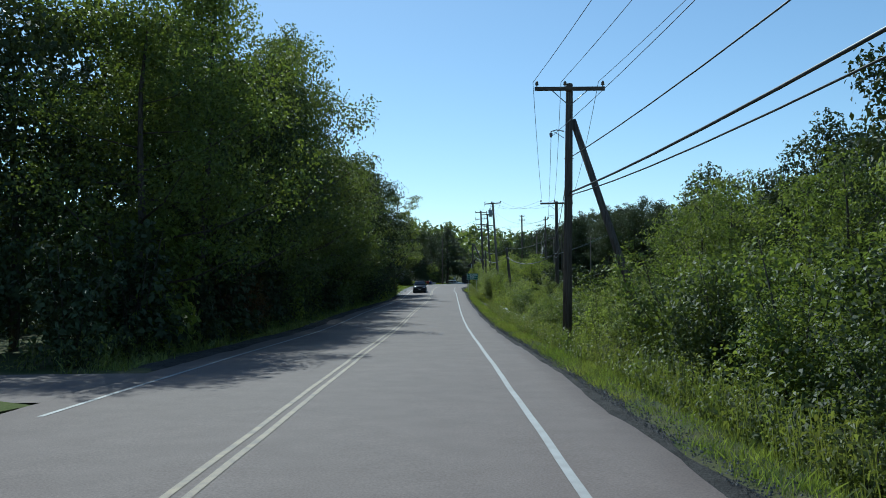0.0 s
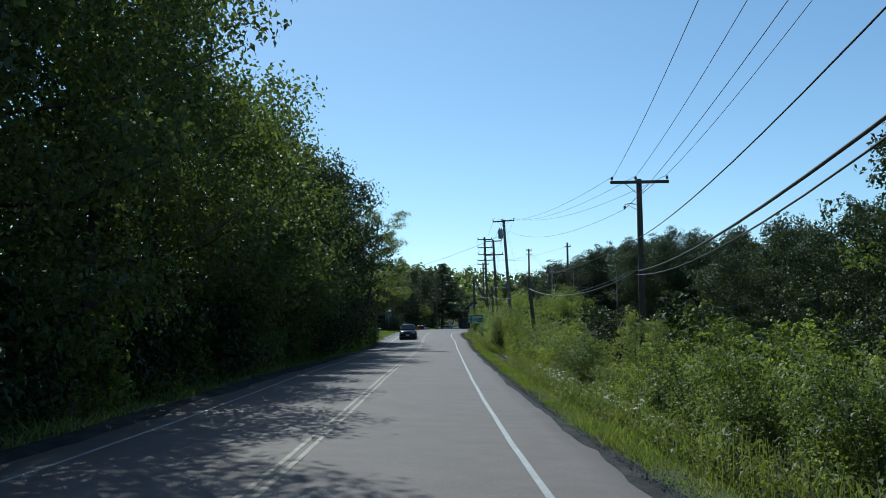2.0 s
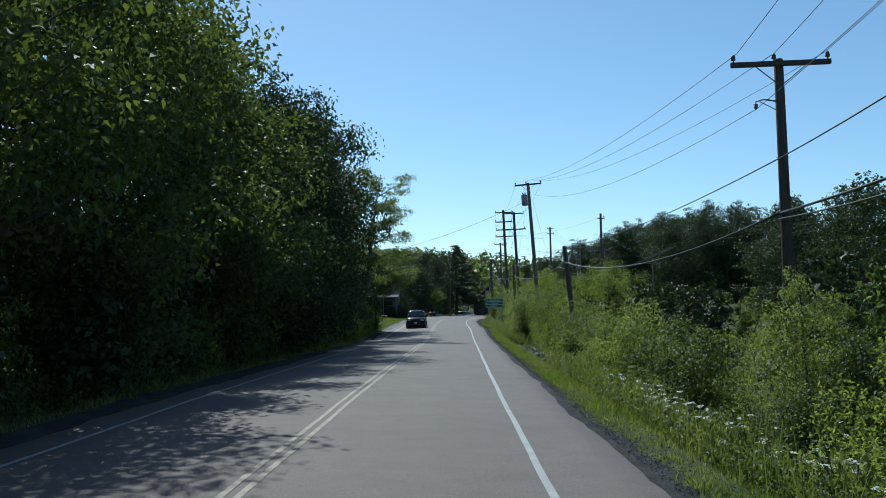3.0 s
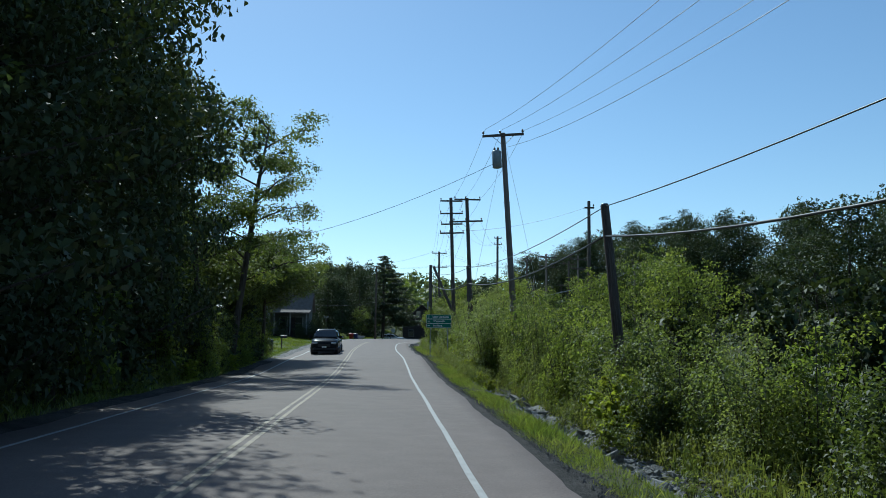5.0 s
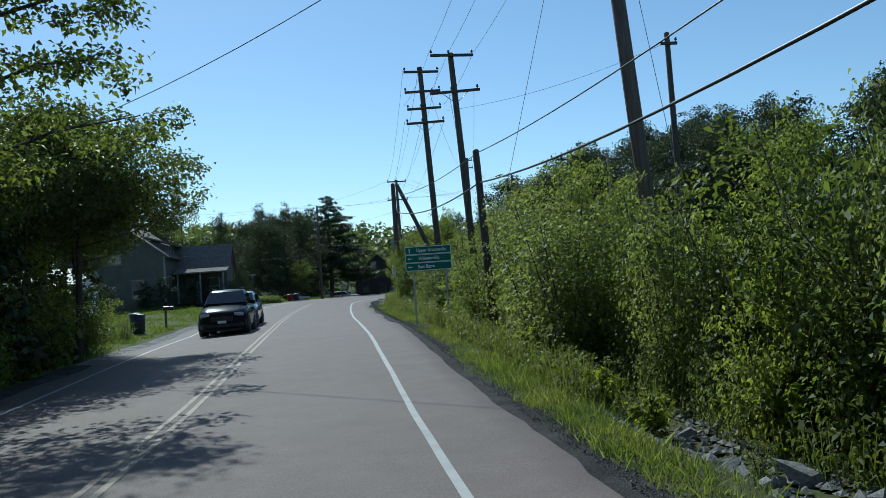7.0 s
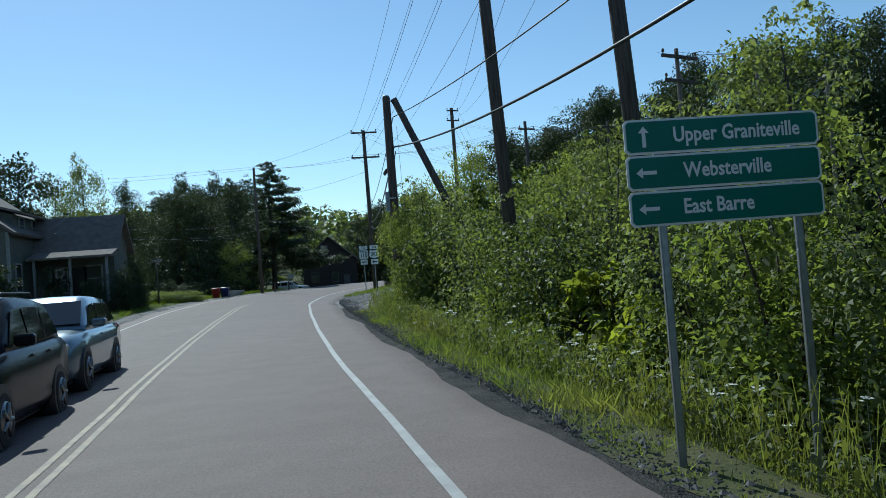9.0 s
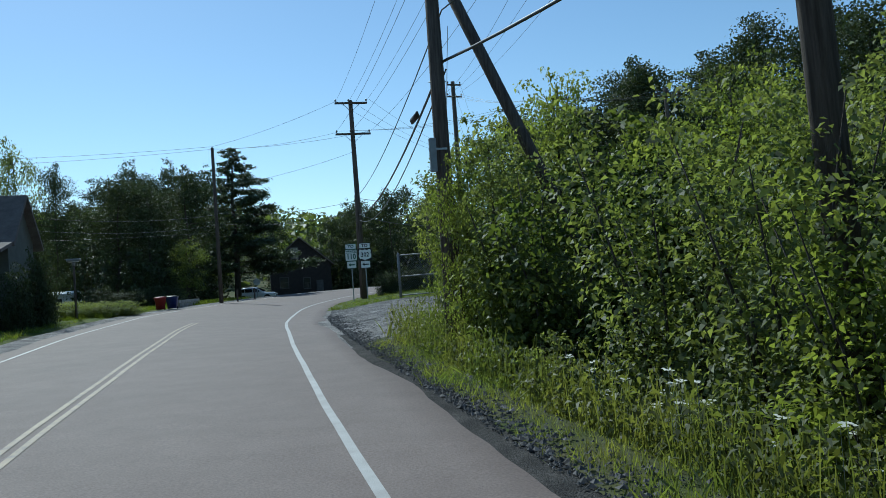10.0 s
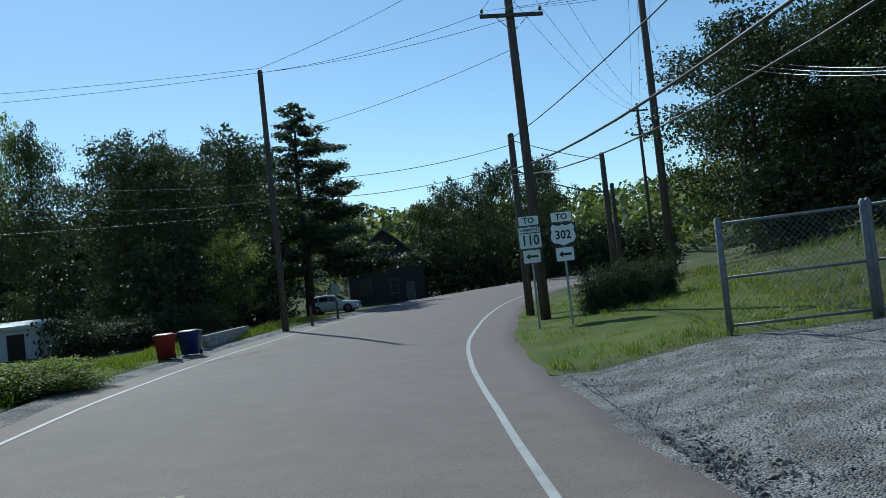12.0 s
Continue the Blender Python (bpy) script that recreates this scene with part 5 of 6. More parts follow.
# ---- fence and gate of the gravel lot ----
def fence_panel(a, b, h, label, gate=False, group="chain-link fence panels"):
    """A chain-link panel from a to b: rails, posts and woven wire."""
    ax, ay = a
    bx, by = b
    L = math.hypot(bx - ax, by - ay)
    z0 = lz(ax, ay) + 0.05
    rise = lz(bx, by) + 0.05 - z0
    root = thing("chain_link_gate" if gate else "chain_link_fence", label, "gate" if gate else "fence", group, at=(ax, ay, z0), turn=math.degrees(math.atan2(by - ay, bx - ax)))
    for x_ in ((0, L) if gate else (L,)):
        part("post", newtube([(x_, 0, -0.4 + rise * x_ / L), (x_, 0, h + 0.08 + rise * x_ / L), (x_, 0, h + 0.13 + rise * x_ / L)], [0.062 if gate else 0.045] * 2 + [0.02], 10), M_FENCE, root)
    for z_ in (0.12, h * 0.5, h):
        part("rail", newtube([(0, 0, z_), (L, 0, z_ + rise)], [0.027, 0.027], 8), M_FENCE, root)
    V = []
    pitch, w = 0.11, 0.0042
    n = int((L + h) / pitch)
    for i in range(n):
        for s in (0, 1):
            x0 = i * pitch - (h if s == 0 else 0)
            p, q = (x0, 0.12), (x0 + h - 0.12, h)
            if s:
                p, q = (x0, h), (x0 + h - 0.12, 0.12)
            x_a, x_b = max(0, p[0]), min(L, q[0])
            if x_b - x_a < 0.05:
                continue
            f = lambda xx: p[1] + (q[1] - p[1]) * (xx - p[0]) / (q[0] - p[0]) + rise * xx / L
            dy = 0.004 * (1 if s else -1)
            V.append(((x_a, dy, f(x_a) - w), (x_b, dy, f(x_b) - w), (x_b, dy, f(x_b) + w), (x_a, dy, f(x_a) + w)))
    part("wire_mesh", quads_mesh("wire_mesh", np.array(V), M_FENCE), None, root)
    return root


GATE = [(2.0, 169.7), (4.5, 169.0), (7.0, 168.3), (10.0, 167.5), (13.0, 166.6), (16.0, 165.6)]
for i, (a, b) in enumerate(zip(GATE, GATE[1:])):
    fence_panel(a, (b[0] - 0.1 * (b[0] - a[0]) / 3, b[1] - 0.1 * (b[1] - a[1]) / 3), 1.98, "grey chain-link gate closing the gravel lot" if i < 2 else "grey chain-link fence along the gravel lot", i < 2, "gate leaves of the lot" if i < 2 else "chain-link fence panels")
nb = thing("notice_board", "pale notice board wired to the chain-link fence", "notice", at=(8.6, 167.8, lz(8.6, 167.8) + 1.4), turn=-15)
part("board", newbox(-0.75, 0.75, -0.03, -0.01, 0, 0.85, bevel=0.004), M_PLAQUE, nb)
for k in range(4):
    part("text_bar", newbox(-0.55, 0.5 - 0.1 * k, -0.036, -0.031, 0.65 - 0.15 * k, 0.7 - 0.15 * k), M_TANK, nb)
nb = thing("warning_notice", "small red and white notice on the gate", "notice", at=(5.5, 168.66, lz(5.5, 168.7) + 1.15), turn=-15)
part("board", newbox(-0.2, 0.2, -0.035, -0.015, 0, 0.28, bevel=0.003), M_SIGN_WHITE, nb)
part("red_band", newbox(-0.18, 0.18, -0.041, -0.036, 0.17, 0.26), M_RED_NOTICE, nb)
part("text_bar", newbox(-0.15, 0.15, -0.041, -0.036, 0.06, 0.1), M_TANK, nb)
# steel frames of the yard behind the fence
for x_, y_, h_ in ((13.2, 172.2, 6.0), (17.5, 170.5, 6.4)):
    r_ = thing("steel_frame", "dark steel portal frame in the yard", "steel frame", "yard frames", at=(x_, y_, lz(x_, y_)), turn=-15)
    for s in (-1.3, 1.3):
        part("column", newbox(s - 0.06, s + 0.06, -0.06, 0.06, -0.2, h_, bevel=0.01), M_POLE, r_)
    part("beam", newbox(-1.6, 1.6, -0.08, 0.08, h_ + 0.003, h_ + 0.17, bevel=0.01), M_POLE, r_)
    for s in (-0.9, 0.0, 0.9):
        insulator(r_, s, 0, h_ + 0.17)

# ---- houses ----
def window(parent, m, w, h, trim=None, name="window"):
    """A framed window with two sashes, set in a wall that faces -y of m."""
    def tr(bm):
        bmesh.ops.transform(bm, matrix=m, verts=bm.verts)
        return bm
    bm = bmesh.new()
    for a in ((-w / 2 - 0.08, -w / 2, -h / 2 - 0.08, h / 2 + 0.08), (w / 2, w / 2 + 0.08, -h / 2 - 0.08, h / 2 + 0.08), (-w / 2, w / 2, h / 2, h / 2 + 0.08), (-w / 2, w / 2, -h / 2 - 0.08, -h / 2)):
        box(bm, a[0], a[1], -0.05, 0.02, a[2], a[3])
    box(bm, -w / 2, w / 2, -0.03, 0.01, -0.025, 0.025)
    trim = trim or M_TRIM
    win = part(name, tr(bm), trim, parent)
    for s in (-1, 1):
        part("pane", tr(newbox(-w / 2, w / 2, -0.012, -0.004, *(sorted((s * 0.026, s * h / 2))))), M_WINDOW, win)
    part("sill", tr(newbox(-w / 2 - 0.12, w / 2 + 0.12, -0.1, -0.051, -h / 2 - 0.14, -h / 2 - 0.085)), trim, win)
    return win


def slab(p, thick):
    """A roof plane from four corners, with thickness upwards."""
    bm = bmesh.new()
    p = [Vector(q) for q in p]
    n = (p[1] - p[0]).cross(p[3] - p[0]).normalized()
    if n.z < 0:
        n = -n
    lo = [bm.verts.new(q) for q in p]
    hi = [bm.verts.new(q + n * thick) for q in p]
    bm.faces.new(lo[::-1])
    bm.faces.new(hi)
    for i in range(4):
        bm.faces.new((lo[i], lo[(i + 1) % 4], hi[(i + 1) % 4], hi[i]))
    bmesh.ops.recalc_face_normals(bm, faces=bm.faces)
    return bm


def gable_block(parent, x0, x1, y0, y1, z0, eave, ridge, along, mat, roof, over=0.35, boards=True):
    """Walls with gables and a two-sided roof; along: the axis of the ridge."""
    bm = bmesh.new()
    if along == "y":
        xm = (x0 + x1) / 2
        a = [(x0, z0), (x1, z0), (x1, eave), (xm, ridge), (x0, eave)]
        f = [bm.verts.new((u, y0, v)) for u, v in a]
        b = [bm.verts.new((u, y1, v)) for u, v in a]
    else:
        ym = (y0 + y1) / 2
        a = [(y0, z0), (y1, z0), (y1, eave), (ym, ridge), (y0, eave)]
        f = [bm.verts.new((x0, u, v)) for u, v in a]
        b = [bm.verts.new((x1, u, v)) for u, v in a]
    bm.faces.new(f)
    bm.faces.new(b[::-1])
    for i in (0, 1, 4):
        bm.faces.new((f[i], b[i], b[(i + 1) % 5], f[(i + 1) % 5]))
    bmesh.ops.recalc_face_normals(bm, faces=bm.faces)
    part("wall", bm, mat, parent)
    if along == "y":
        k = (ridge - eave) / (xm - x0)
        for s, xe in ((-1, x0), (1, x1)):
            xo = xe + s * over
            part("roof", slab([(xo, y0 - over, eave - over * k), (xm, y0 - over, ridge), (xm, y1 + over, ridge), (xo, y1 + over, eave - over * k)], 0.14), roof, parent)
        zb = np.arange(z0 + 0.14, eave, 0.14) if boards else ()
        for z_ in zb:
            for bx in ((x0 + 0.0, x1, y0 - 0.014, y0), (x1, x1 + 0.014, y0, y1)):
                part("clapboard", newbox(*bx, z_, z_ + 0.02), mat, parent)
    else:
        k = (ridge - eave) / (ym - y0)
        for s, ye in ((-1, y0), (1, y1)):
            yo = ye + s * over
            part("roof", slab([(x0 - over, yo, eave - over * k), (x0 - over, ym, ridge), (x1 + over, ym, ridge), (x1 + over, yo, eave - over * k)], 0.14), roof, parent)


hz = lz(-17, 165)
house = thing("house", "weathered grey-green wooden house with dormer and porch", "house")
gable_block(house, -25.6, -18.1, 162.8, 173.5, hz - 0.4, 6.5, 9.3, "y", M_SIDING, M_SHINGLE)
gable_block(house, -18.08, -13.9, 166.7, 170.4, hz - 0.4, 5.6, 7.4, "x", M_SIDING, M_SHINGLE, boards=False)
# shed dormer over the long side
bm = bmesh.new()
pts = [(-21.2, 6.9), (-18.35, 6.4), (-18.35, 7.45), (-21.2, 8.35)]
f = [bm.verts.new((u, 164.6, v)) for u, v in pts]
b = [bm.verts.new((u, 169.8, v)) for u, v in pts]
bm.faces.new(f)
bm.faces.new(b[::-1])
for i in range(4):
    bm.faces.new((f[i], b[i], b[(i + 1) % 4], f[(i + 1) % 4]))
bmesh.ops.recalc_face_normals(bm, faces=bm.faces)
part("dormer_wall", bm, M_SIDING, house)
part("dormer_roof", slab([(-17.8, 164.2, 7.42), (-21.5, 164.2, 8.55), (-21.5, 170.2, 8.55), (-17.8, 170.2, 7.42)], 0.12), M_SHINGLE, house)
for yy in (165.8, 168.0):
    window(house, pose(-18.33, yy, 6.93, 0, 0, 90), 0.75, 0.8)
for xx, zz in ((-23.6, 3.9), (-20.2, 3.9), (-21.9, 6.7)):
    window(house, pose(xx, 162.77, zz, 0, 0, 0), 0.85, 1.35)
for yy in (164.0,):
    window(house, pose(-18.06, yy, 4.1, 0, 0, 90), 0.85, 1.35)
for xx in (-16.8, -15.0):
    window(house, pose(xx, 166.67, 3.9, 0, 0, 0), 0.8, 1.3)
part("porch_roof", slab([(-17.9, 164.7, 4.95), (-17.9, 166.7, 5.4), (-13.6, 166.7, 5.4), (-13.6, 164.7, 4.95)], 0.12), M_SHINGLE, house)
part("porch_floor", newbox(-17.9, -13.8, 164.9, 166.68, hz - 0.3, hz + 0.3), M_DARK_SIDING, house)
for xx in (-17.6, -15.8, -13.95):
    part("porch_post", newbox(xx - 0.06, xx + 0.06, 164.95, 165.07, hz + 0.303, 4.95), M_TRIM, house)
part("door", newbox(-16.2, -15.4, 166.62, 166.69, hz + 0.303, hz + 2.3), M_DARK_SIDING, house)
part("corner_board", newbox(-18.2, -18.05, 162.74, 162.9, hz - 0.3, 6.4), M_TRIM, house)

sh = thing("shed", "small shed with a pale metal roof", "shed")
gable_block(sh, -25.0, -20.5, 149.5, 153.5, lz(-22, 151) - 0.3, 4.1, 5.1, "x", M_WHITE_BOARD, M_GREEN_ROOF, 0.3, False)
part("door", newbox(-23.2, -22.2, 149.45, 149.49, lz(-22, 151), lz(-22, 151) + 1.9), M_DARK_SIDING, sh)
sh = thing("shed", "small white garden shed by the hedge", "shed")
gable_block(sh, -19.4, -16.65, 190.5, 193.5, lz(-18, 192) - 0.3, 3.5, 3.68, "x", M_WHITE_BOARD, M_WHITE_BOARD, 0.12, False)
# dark solid boxes imitate the shade inside the doorway and the open bay
part("door", newbox(-17.9, -17.25, 190.44, 190.49, lz(-18, 191), 3.3), M_DARK_SIDING, sh)
part("bay_shade", newbox(-20.2, -19.41, 190.8, 193.2, lz(-20, 192) - 0.3, 3.25), M_DARK_SIDING, sh, "shade of an open side bay as a dark block")
part("side_panel", newbox(-20.75, -20.21, 190.6, 190.7, lz(-20.5, 190.6) - 0.2, 3.2), M_WHITE_BOARD, sh)
part("fascia", newbox(-20.78, -19.41, 190.55, 190.78, 3.2, 3.32), M_TRIM, sh)

dz = lz(0, 243)
# the deep shade is put into the dark board and trim colours
dh = thing("house", "dark brown gabled house in deep shade", "house")
gable_block(dh, -3.6, 4.2, 243.0, 253.0, dz - 0.5, dz + 4.2, dz + 7.6, "y", M_DARK_SIDING, M_SHINGLE, 0.4, False)
for xx, zz, w in ((-0.4, 5.7, 0.9), (-1.9, 1.9, 1.0), (1.0, 1.7, 0.8)):
    window(dh, pose(xx, 242.97, dz + zz), w, 1.3, M_TRIM_SHADED)
part("door", newbox(2.2, 3.1, 242.93, 242.99, dz, dz + 2.0), M_TRIM_SHADED, dh)

# ---- vehicles ----
def loft(rings, close=True):
    bm = bmesh.new()
    rs_ = [[bm.verts.new(p) for p in r] for r in rings]
    for a, b in zip(rs_, rs_[1:]):
        n = len(a)
        for i in range(n if close else n - 1):
            f = bm.faces.new((a[i], a[(i + 1) % n], b[(i + 1) % n], b[i]))
            f.smooth = True
    bm.faces.new(rs_[0][::-1])
    bm.faces.new(rs_[-1])
    bmesh.ops.recalc_face_normals(bm, faces=bm.faces)
    return bm


def car(x, y, turn, paint, label, L=4.6, W=1.86, Hh=1.68, wagon=True, rails=True, lie=None, front_dark=False):
    """A passenger car, front towards -y of its own frame."""
    z0 = (lz(x, y) + 0.02) if lie is None else lie
    c = thing("car", label, "car", at=(x, y, z0), turn=turn)
    f, w = L / 2, W / 2
    hood, belt = 0.6 * Hh, 0.63 * Hh
    body = []
    for yy, ww, zb, zt in ((-f, 0.62, 0.42, 0.70), (-f + 0.06, 0.8, 0.3, 0.80), (-f + 0.3, 0.95, 0.24, 0.93), (-f + 1.0, 1.0, 0.22, hood), (-0.95, 1.0, 0.22, belt), (0.3, 1.0, 0.22, belt + 0.01), (f - 0.8, 1.0, 0.22, belt + 0.03), (f - 0.2, 0.97, 0.28, belt + 0.03), (f - 0.03, 0.88, 0.36, belt - 0.02), (f, 0.75, 0.42, belt - 0.15)):
        a = w * ww
        half = [(0, zt + 0.03), (a * 0.62, zt + 0.015), (a * 0.9, zt - 0.03), (a * 0.975, zt - 0.12), (a, (zb + zt) / 2 + 0.05), (a * 0.985, zb + 0.16), (a * 0.9, zb), (0, zb)]
        ring = half + [(-p, q) for p, q in half[-2:0:-1]]
        body.append([(p, yy, q) for p, q in ring])
    part("body", loft(body), paint, c)
    cab = []
    stations = ((-1.0, 0.9, belt - 0.05, belt), (-0.82, 0.9, belt - 0.05, belt + 0.12), (-0.2, 0.9, belt - 0.05, Hh - 0.06), (0.15, 0.9, belt - 0.05, Hh), (1.1, 0.9, belt - 0.05, Hh - 0.01), (f - 0.5, 0.88, belt - 0.05, Hh - 0.08), (f - 0.12, 0.84, belt - 0.05, belt + 0.05))
    for yy, ww, zb, zt in stations:
        a = w * ww
        k = (zt - zb) / (Hh - zb)
        t = a * (1 - 0.2 * k)
        half = [(0, zt + 0.015), (t * 0.75, zt), (t * 0.94, zt - 0.03 * k), (t + (a - t) * 0.25, zb + (zt - zb) * 0.75), (a, zb), (0, zb)]
        ring = half + [(-p, q) for p, q in half[-2:0:-1]]
        cab.append([(p, yy, q) for p, q in ring])
    cabin = part("cabin", loft(cab), paint, c)

    def pane(name, pts, off):
        bm = bmesh.new()
        bm.faces.new([bm.verts.new(Vector(p) + Vector(off)) for p in pts])
        r = bmesh.ops.extrude_face_region(bm, geom=bm.faces[:])
        bmesh.ops.translate(bm, vec=Vector(off) * -0.5, verts=[v for v in r["geom"] if isinstance(v, bmesh.types.BMVert)])
        bmesh.ops.recalc_face_normals(bm, faces=bm.faces)
        return part(name, bm, M_CAR_GLASS, cabin)
    top, low = Hh - 0.13, belt + 0.05
    pane("windscreen", [(-w * 0.8, -0.9, low + 0.02), (w * 0.8, -0.9, low + 0.02), (w * 0.7, -0.27, top), (-w * 0.7, -0.27, top)], (0, -0.03, 0.035))
    pane("rear_window", [(-w * 0.72, f - 0.17, low + 0.03), (w * 0.72, f - 0.17, low + 0.03), (w * 0.66, f - 0.45, top - 0.06), (-w * 0.66, f - 0.45, top - 0.06)], (0, 0.035, 0.02))
    for s in (-1, 1):
        for k, pts in enumerate(([(-0.68, low), (0.22, low), (0.22, top - 0.02), (-0.2, top - 0.06)], [(0.3, low), (1.12, low), (1.1, top - 0.03), (0.3, top - 0.02)], [(1.2, low), (f - 0.42, low + 0.04), (f - 0.72, top - 0.08), (1.18, top - 0.03)])):
            q = []
            for yy, zz in pts:
                g = (zz - (belt - 0.05)) / (Hh - belt + 0.05)
                q.append((s * w * (0.905 - 0.165 * g), yy, zz))
            pane("side_window", q, (s * 0.012, 0, 0))
    for s in (-1, 1):
        for yy in (-f + 0.92, f - 0.95):
            xw = s * (w - 0.12)
            arch = newtube([(s * (w - 0.3), yy, 0.36), (s * (w + 0.006), yy, 0.36)], [0.4, 0.4], 20)
            part("wheel_arch", arch, M_BLACK_PLASTIC, c)
            bm = newtube([(xw - s * 0.09, yy, 0.34), (xw - s * 0.07, yy, 0.34), (xw + s * 0.1, yy, 0.34), (xw + s * 0.14, yy, 0.34)], [0.3, 0.34, 0.34, 0.3], 24)
            wh = part("wheel", bm, M_RUBBER, c, "black tyre on an alloy rim")
            part("rim", newtube([(xw + s * 0.1, yy, 0.34), (xw + s * 0.146, yy, 0.34), (xw + s * 0.15, yy, 0.34)], [0.225, 0.22, 0.06], 20), M_RIM, wh)
            for k in range(5):
                a = k * 1.2566
                part("spoke", newtube([(xw + s * 0.155, yy, 0.34), (xw + s * 0.155, yy + 0.2 * math.cos(a), 0.34 + 0.2 * math.sin(a))], [0.03, 0.025], 5), M_BLACK_PLASTIC if k % 1 else M_RIM, wh)
        part("headlight", newbox(min(s * w * 0.48, s * w * 0.86), max(s * w * 0.48, s * w * 0.86), -f + 0.02, -f + 0.3, 0.7, 0.84, bevel=0.03), M_LIGHT_CLEAR, c, "clear headlight")
        part("tail_light", newbox(min(s * w * 0.7, s * w * 0.93), max(s * w * 0.7, s * w * 0.93), f - 0.2, f - 0.02, 0.78, 1.02, bevel=0.03), M_LIGHT_RED, c, "red tail light")
        mir = part("mirror", newbox(min(s * w * 0.95, s * (w + 0.2)), max(s * w * 0.95, s * (w + 0.2)), -0.72, -0.58, belt + 0.02, belt + 0.17, bevel=0.03), paint, c)
        part("mirror_glass", newbox(min(s * (w + 0.03), s * (w + 0.17)), max(s * (w + 0.03), s * (w + 0.17)), -0.578, -0.572, belt + 0.05, belt + 0.15), M_CHROME, mir)
        for yy in (-0.05, 0.85):
            part("door_handle", newbox(min(s * w * 0.98, s * (w + 0.015)), max(s * w * 0.98, s * (w + 0.015)), yy, yy + 0.16, belt - 0.14, belt - 0.11, bevel=0.006), paint, c)
        if rails:
            part("roof_rail", newtube([(s * w * 0.6, 0.0, Hh + 0.0), (s * w * 0.6, 0.1, Hh + 0.05), (s * w * 0.6, 1.5, Hh + 0.05), (s * w * 0.6, 1.65, Hh - 0.02)], [0.015] * 4, 6), M_BLACK_PLASTIC, c)
    part("grille", newbox(-w * 0.45, w * 0.45, -f - 0.012, -f + 0.1, 0.5, 0.72, bevel=0.02), M_BLACK_PLASTIC, c)
    part("bumper", newbox(-w * 0.82, w * 0.82, -f - 0.02, -f + 0.3, 0.27, 0.45, bevel=0.05), M_BLACK_PLASTIC if front_dark else paint, c)
    part("plate_bar", newbox(-0.16, 0.16, -f - 0.035, -f - 0.021, 0.45, 0.55), M_SIGN_WHITE, c)
    part("rear_bumper", newbox(-w * 0.82, w * 0.82, f - 0.2, f + 0.03, 0.35, 0.55, bevel=0.05), paint, c)
    part("underbody", newbox(-w * 0.8, w * 0.8, -f + 0.3, f - 0.3, 0.16, 0.3), M_BLACK_PLASTIC, c)
    return c


def lane_car(y, d, paint, label, **k):
    x_, y_ = on_road(d, y)
    return car(x_, y_, math.degrees(math.atan2(-float(slope_x(y)), 1)), paint, label, lie=float(road_z(d, y)) + 0.022, **k)


lane_car(129.2, -5.3, M_CAR_DARK, "dark grey sport utility car in the oncoming lane", Hh=1.78, L=4.7, W=1.9, front_dark=True)
lane_car(134.3, -5.35, M_CAR_BLUE, "grey-blue crossover car in the oncoming lane", Hh=1.64, L=4.65, W=1.88, rails=False)
car(-5.3, 230.0, 78, M_CAR_WHITE, "white station wagon parked beside the road", Hh=1.62)

# ---- roadside things on the left ----
tc_ = thing("dustbin", "dark dented dustbin standing on the lawn", "dustbin", at=(-13.1, 134.0, lz(-13.1, 134.0) + 0.08))
part("barrel", newtube([(0, 0, 0), (0, 0, 0.04), (0, 0, 0.45), (0, 0, 0.86)], [0.3, 0.31, 0.335, 0.36], 18), M_BLACK_PLASTIC, tc_)
part("lid", newtube([(0, 0, 0.862), (0, 0, 0.9), (0.02, 0, 0.96)], [0.39, 0.38, 0.1], 18), M_TANK, tc_)
mb = thing("mailbox", "dark rural mailbox on a wooden post", "mailbox", at=(-12.7, 138.0, lz(-12.7, 138)))
part("post", newbox(-0.05, 0.05, -0.05, 0.05, -0.3, 0.98, bevel=0.008), M_POLE, mb)
bm = bmesh.new()
prof = [(-0.09, 0.0), (0.09, 0.0), (0.09, 0.13), (0.065, 0.19), (0.0, 0.215), (-0.065, 0.19), (-0.09, 0.13)]
f = [bm.verts.new((-0.1, a, 0.985 + b)) for a, b in prof]
b = [bm.verts.new((0.42, a, 0.985 + b)) for a, b in prof]
bm.faces.new(f)
bm.faces.new(b[::-1])
for i in range(7):
    bm.faces.new((f[i], b[i], b[(i + 1) % 7], f[(i + 1) % 7]))
bmesh.ops.recalc_face_normals(bm, faces=bm.faces)
part("box", bm, M_BLACK_PLASTIC, mb)
part("flag", newbox(0.2, 0.23, -0.105, -0.095, 1.05, 1.25), M_BIN_RED, mb)


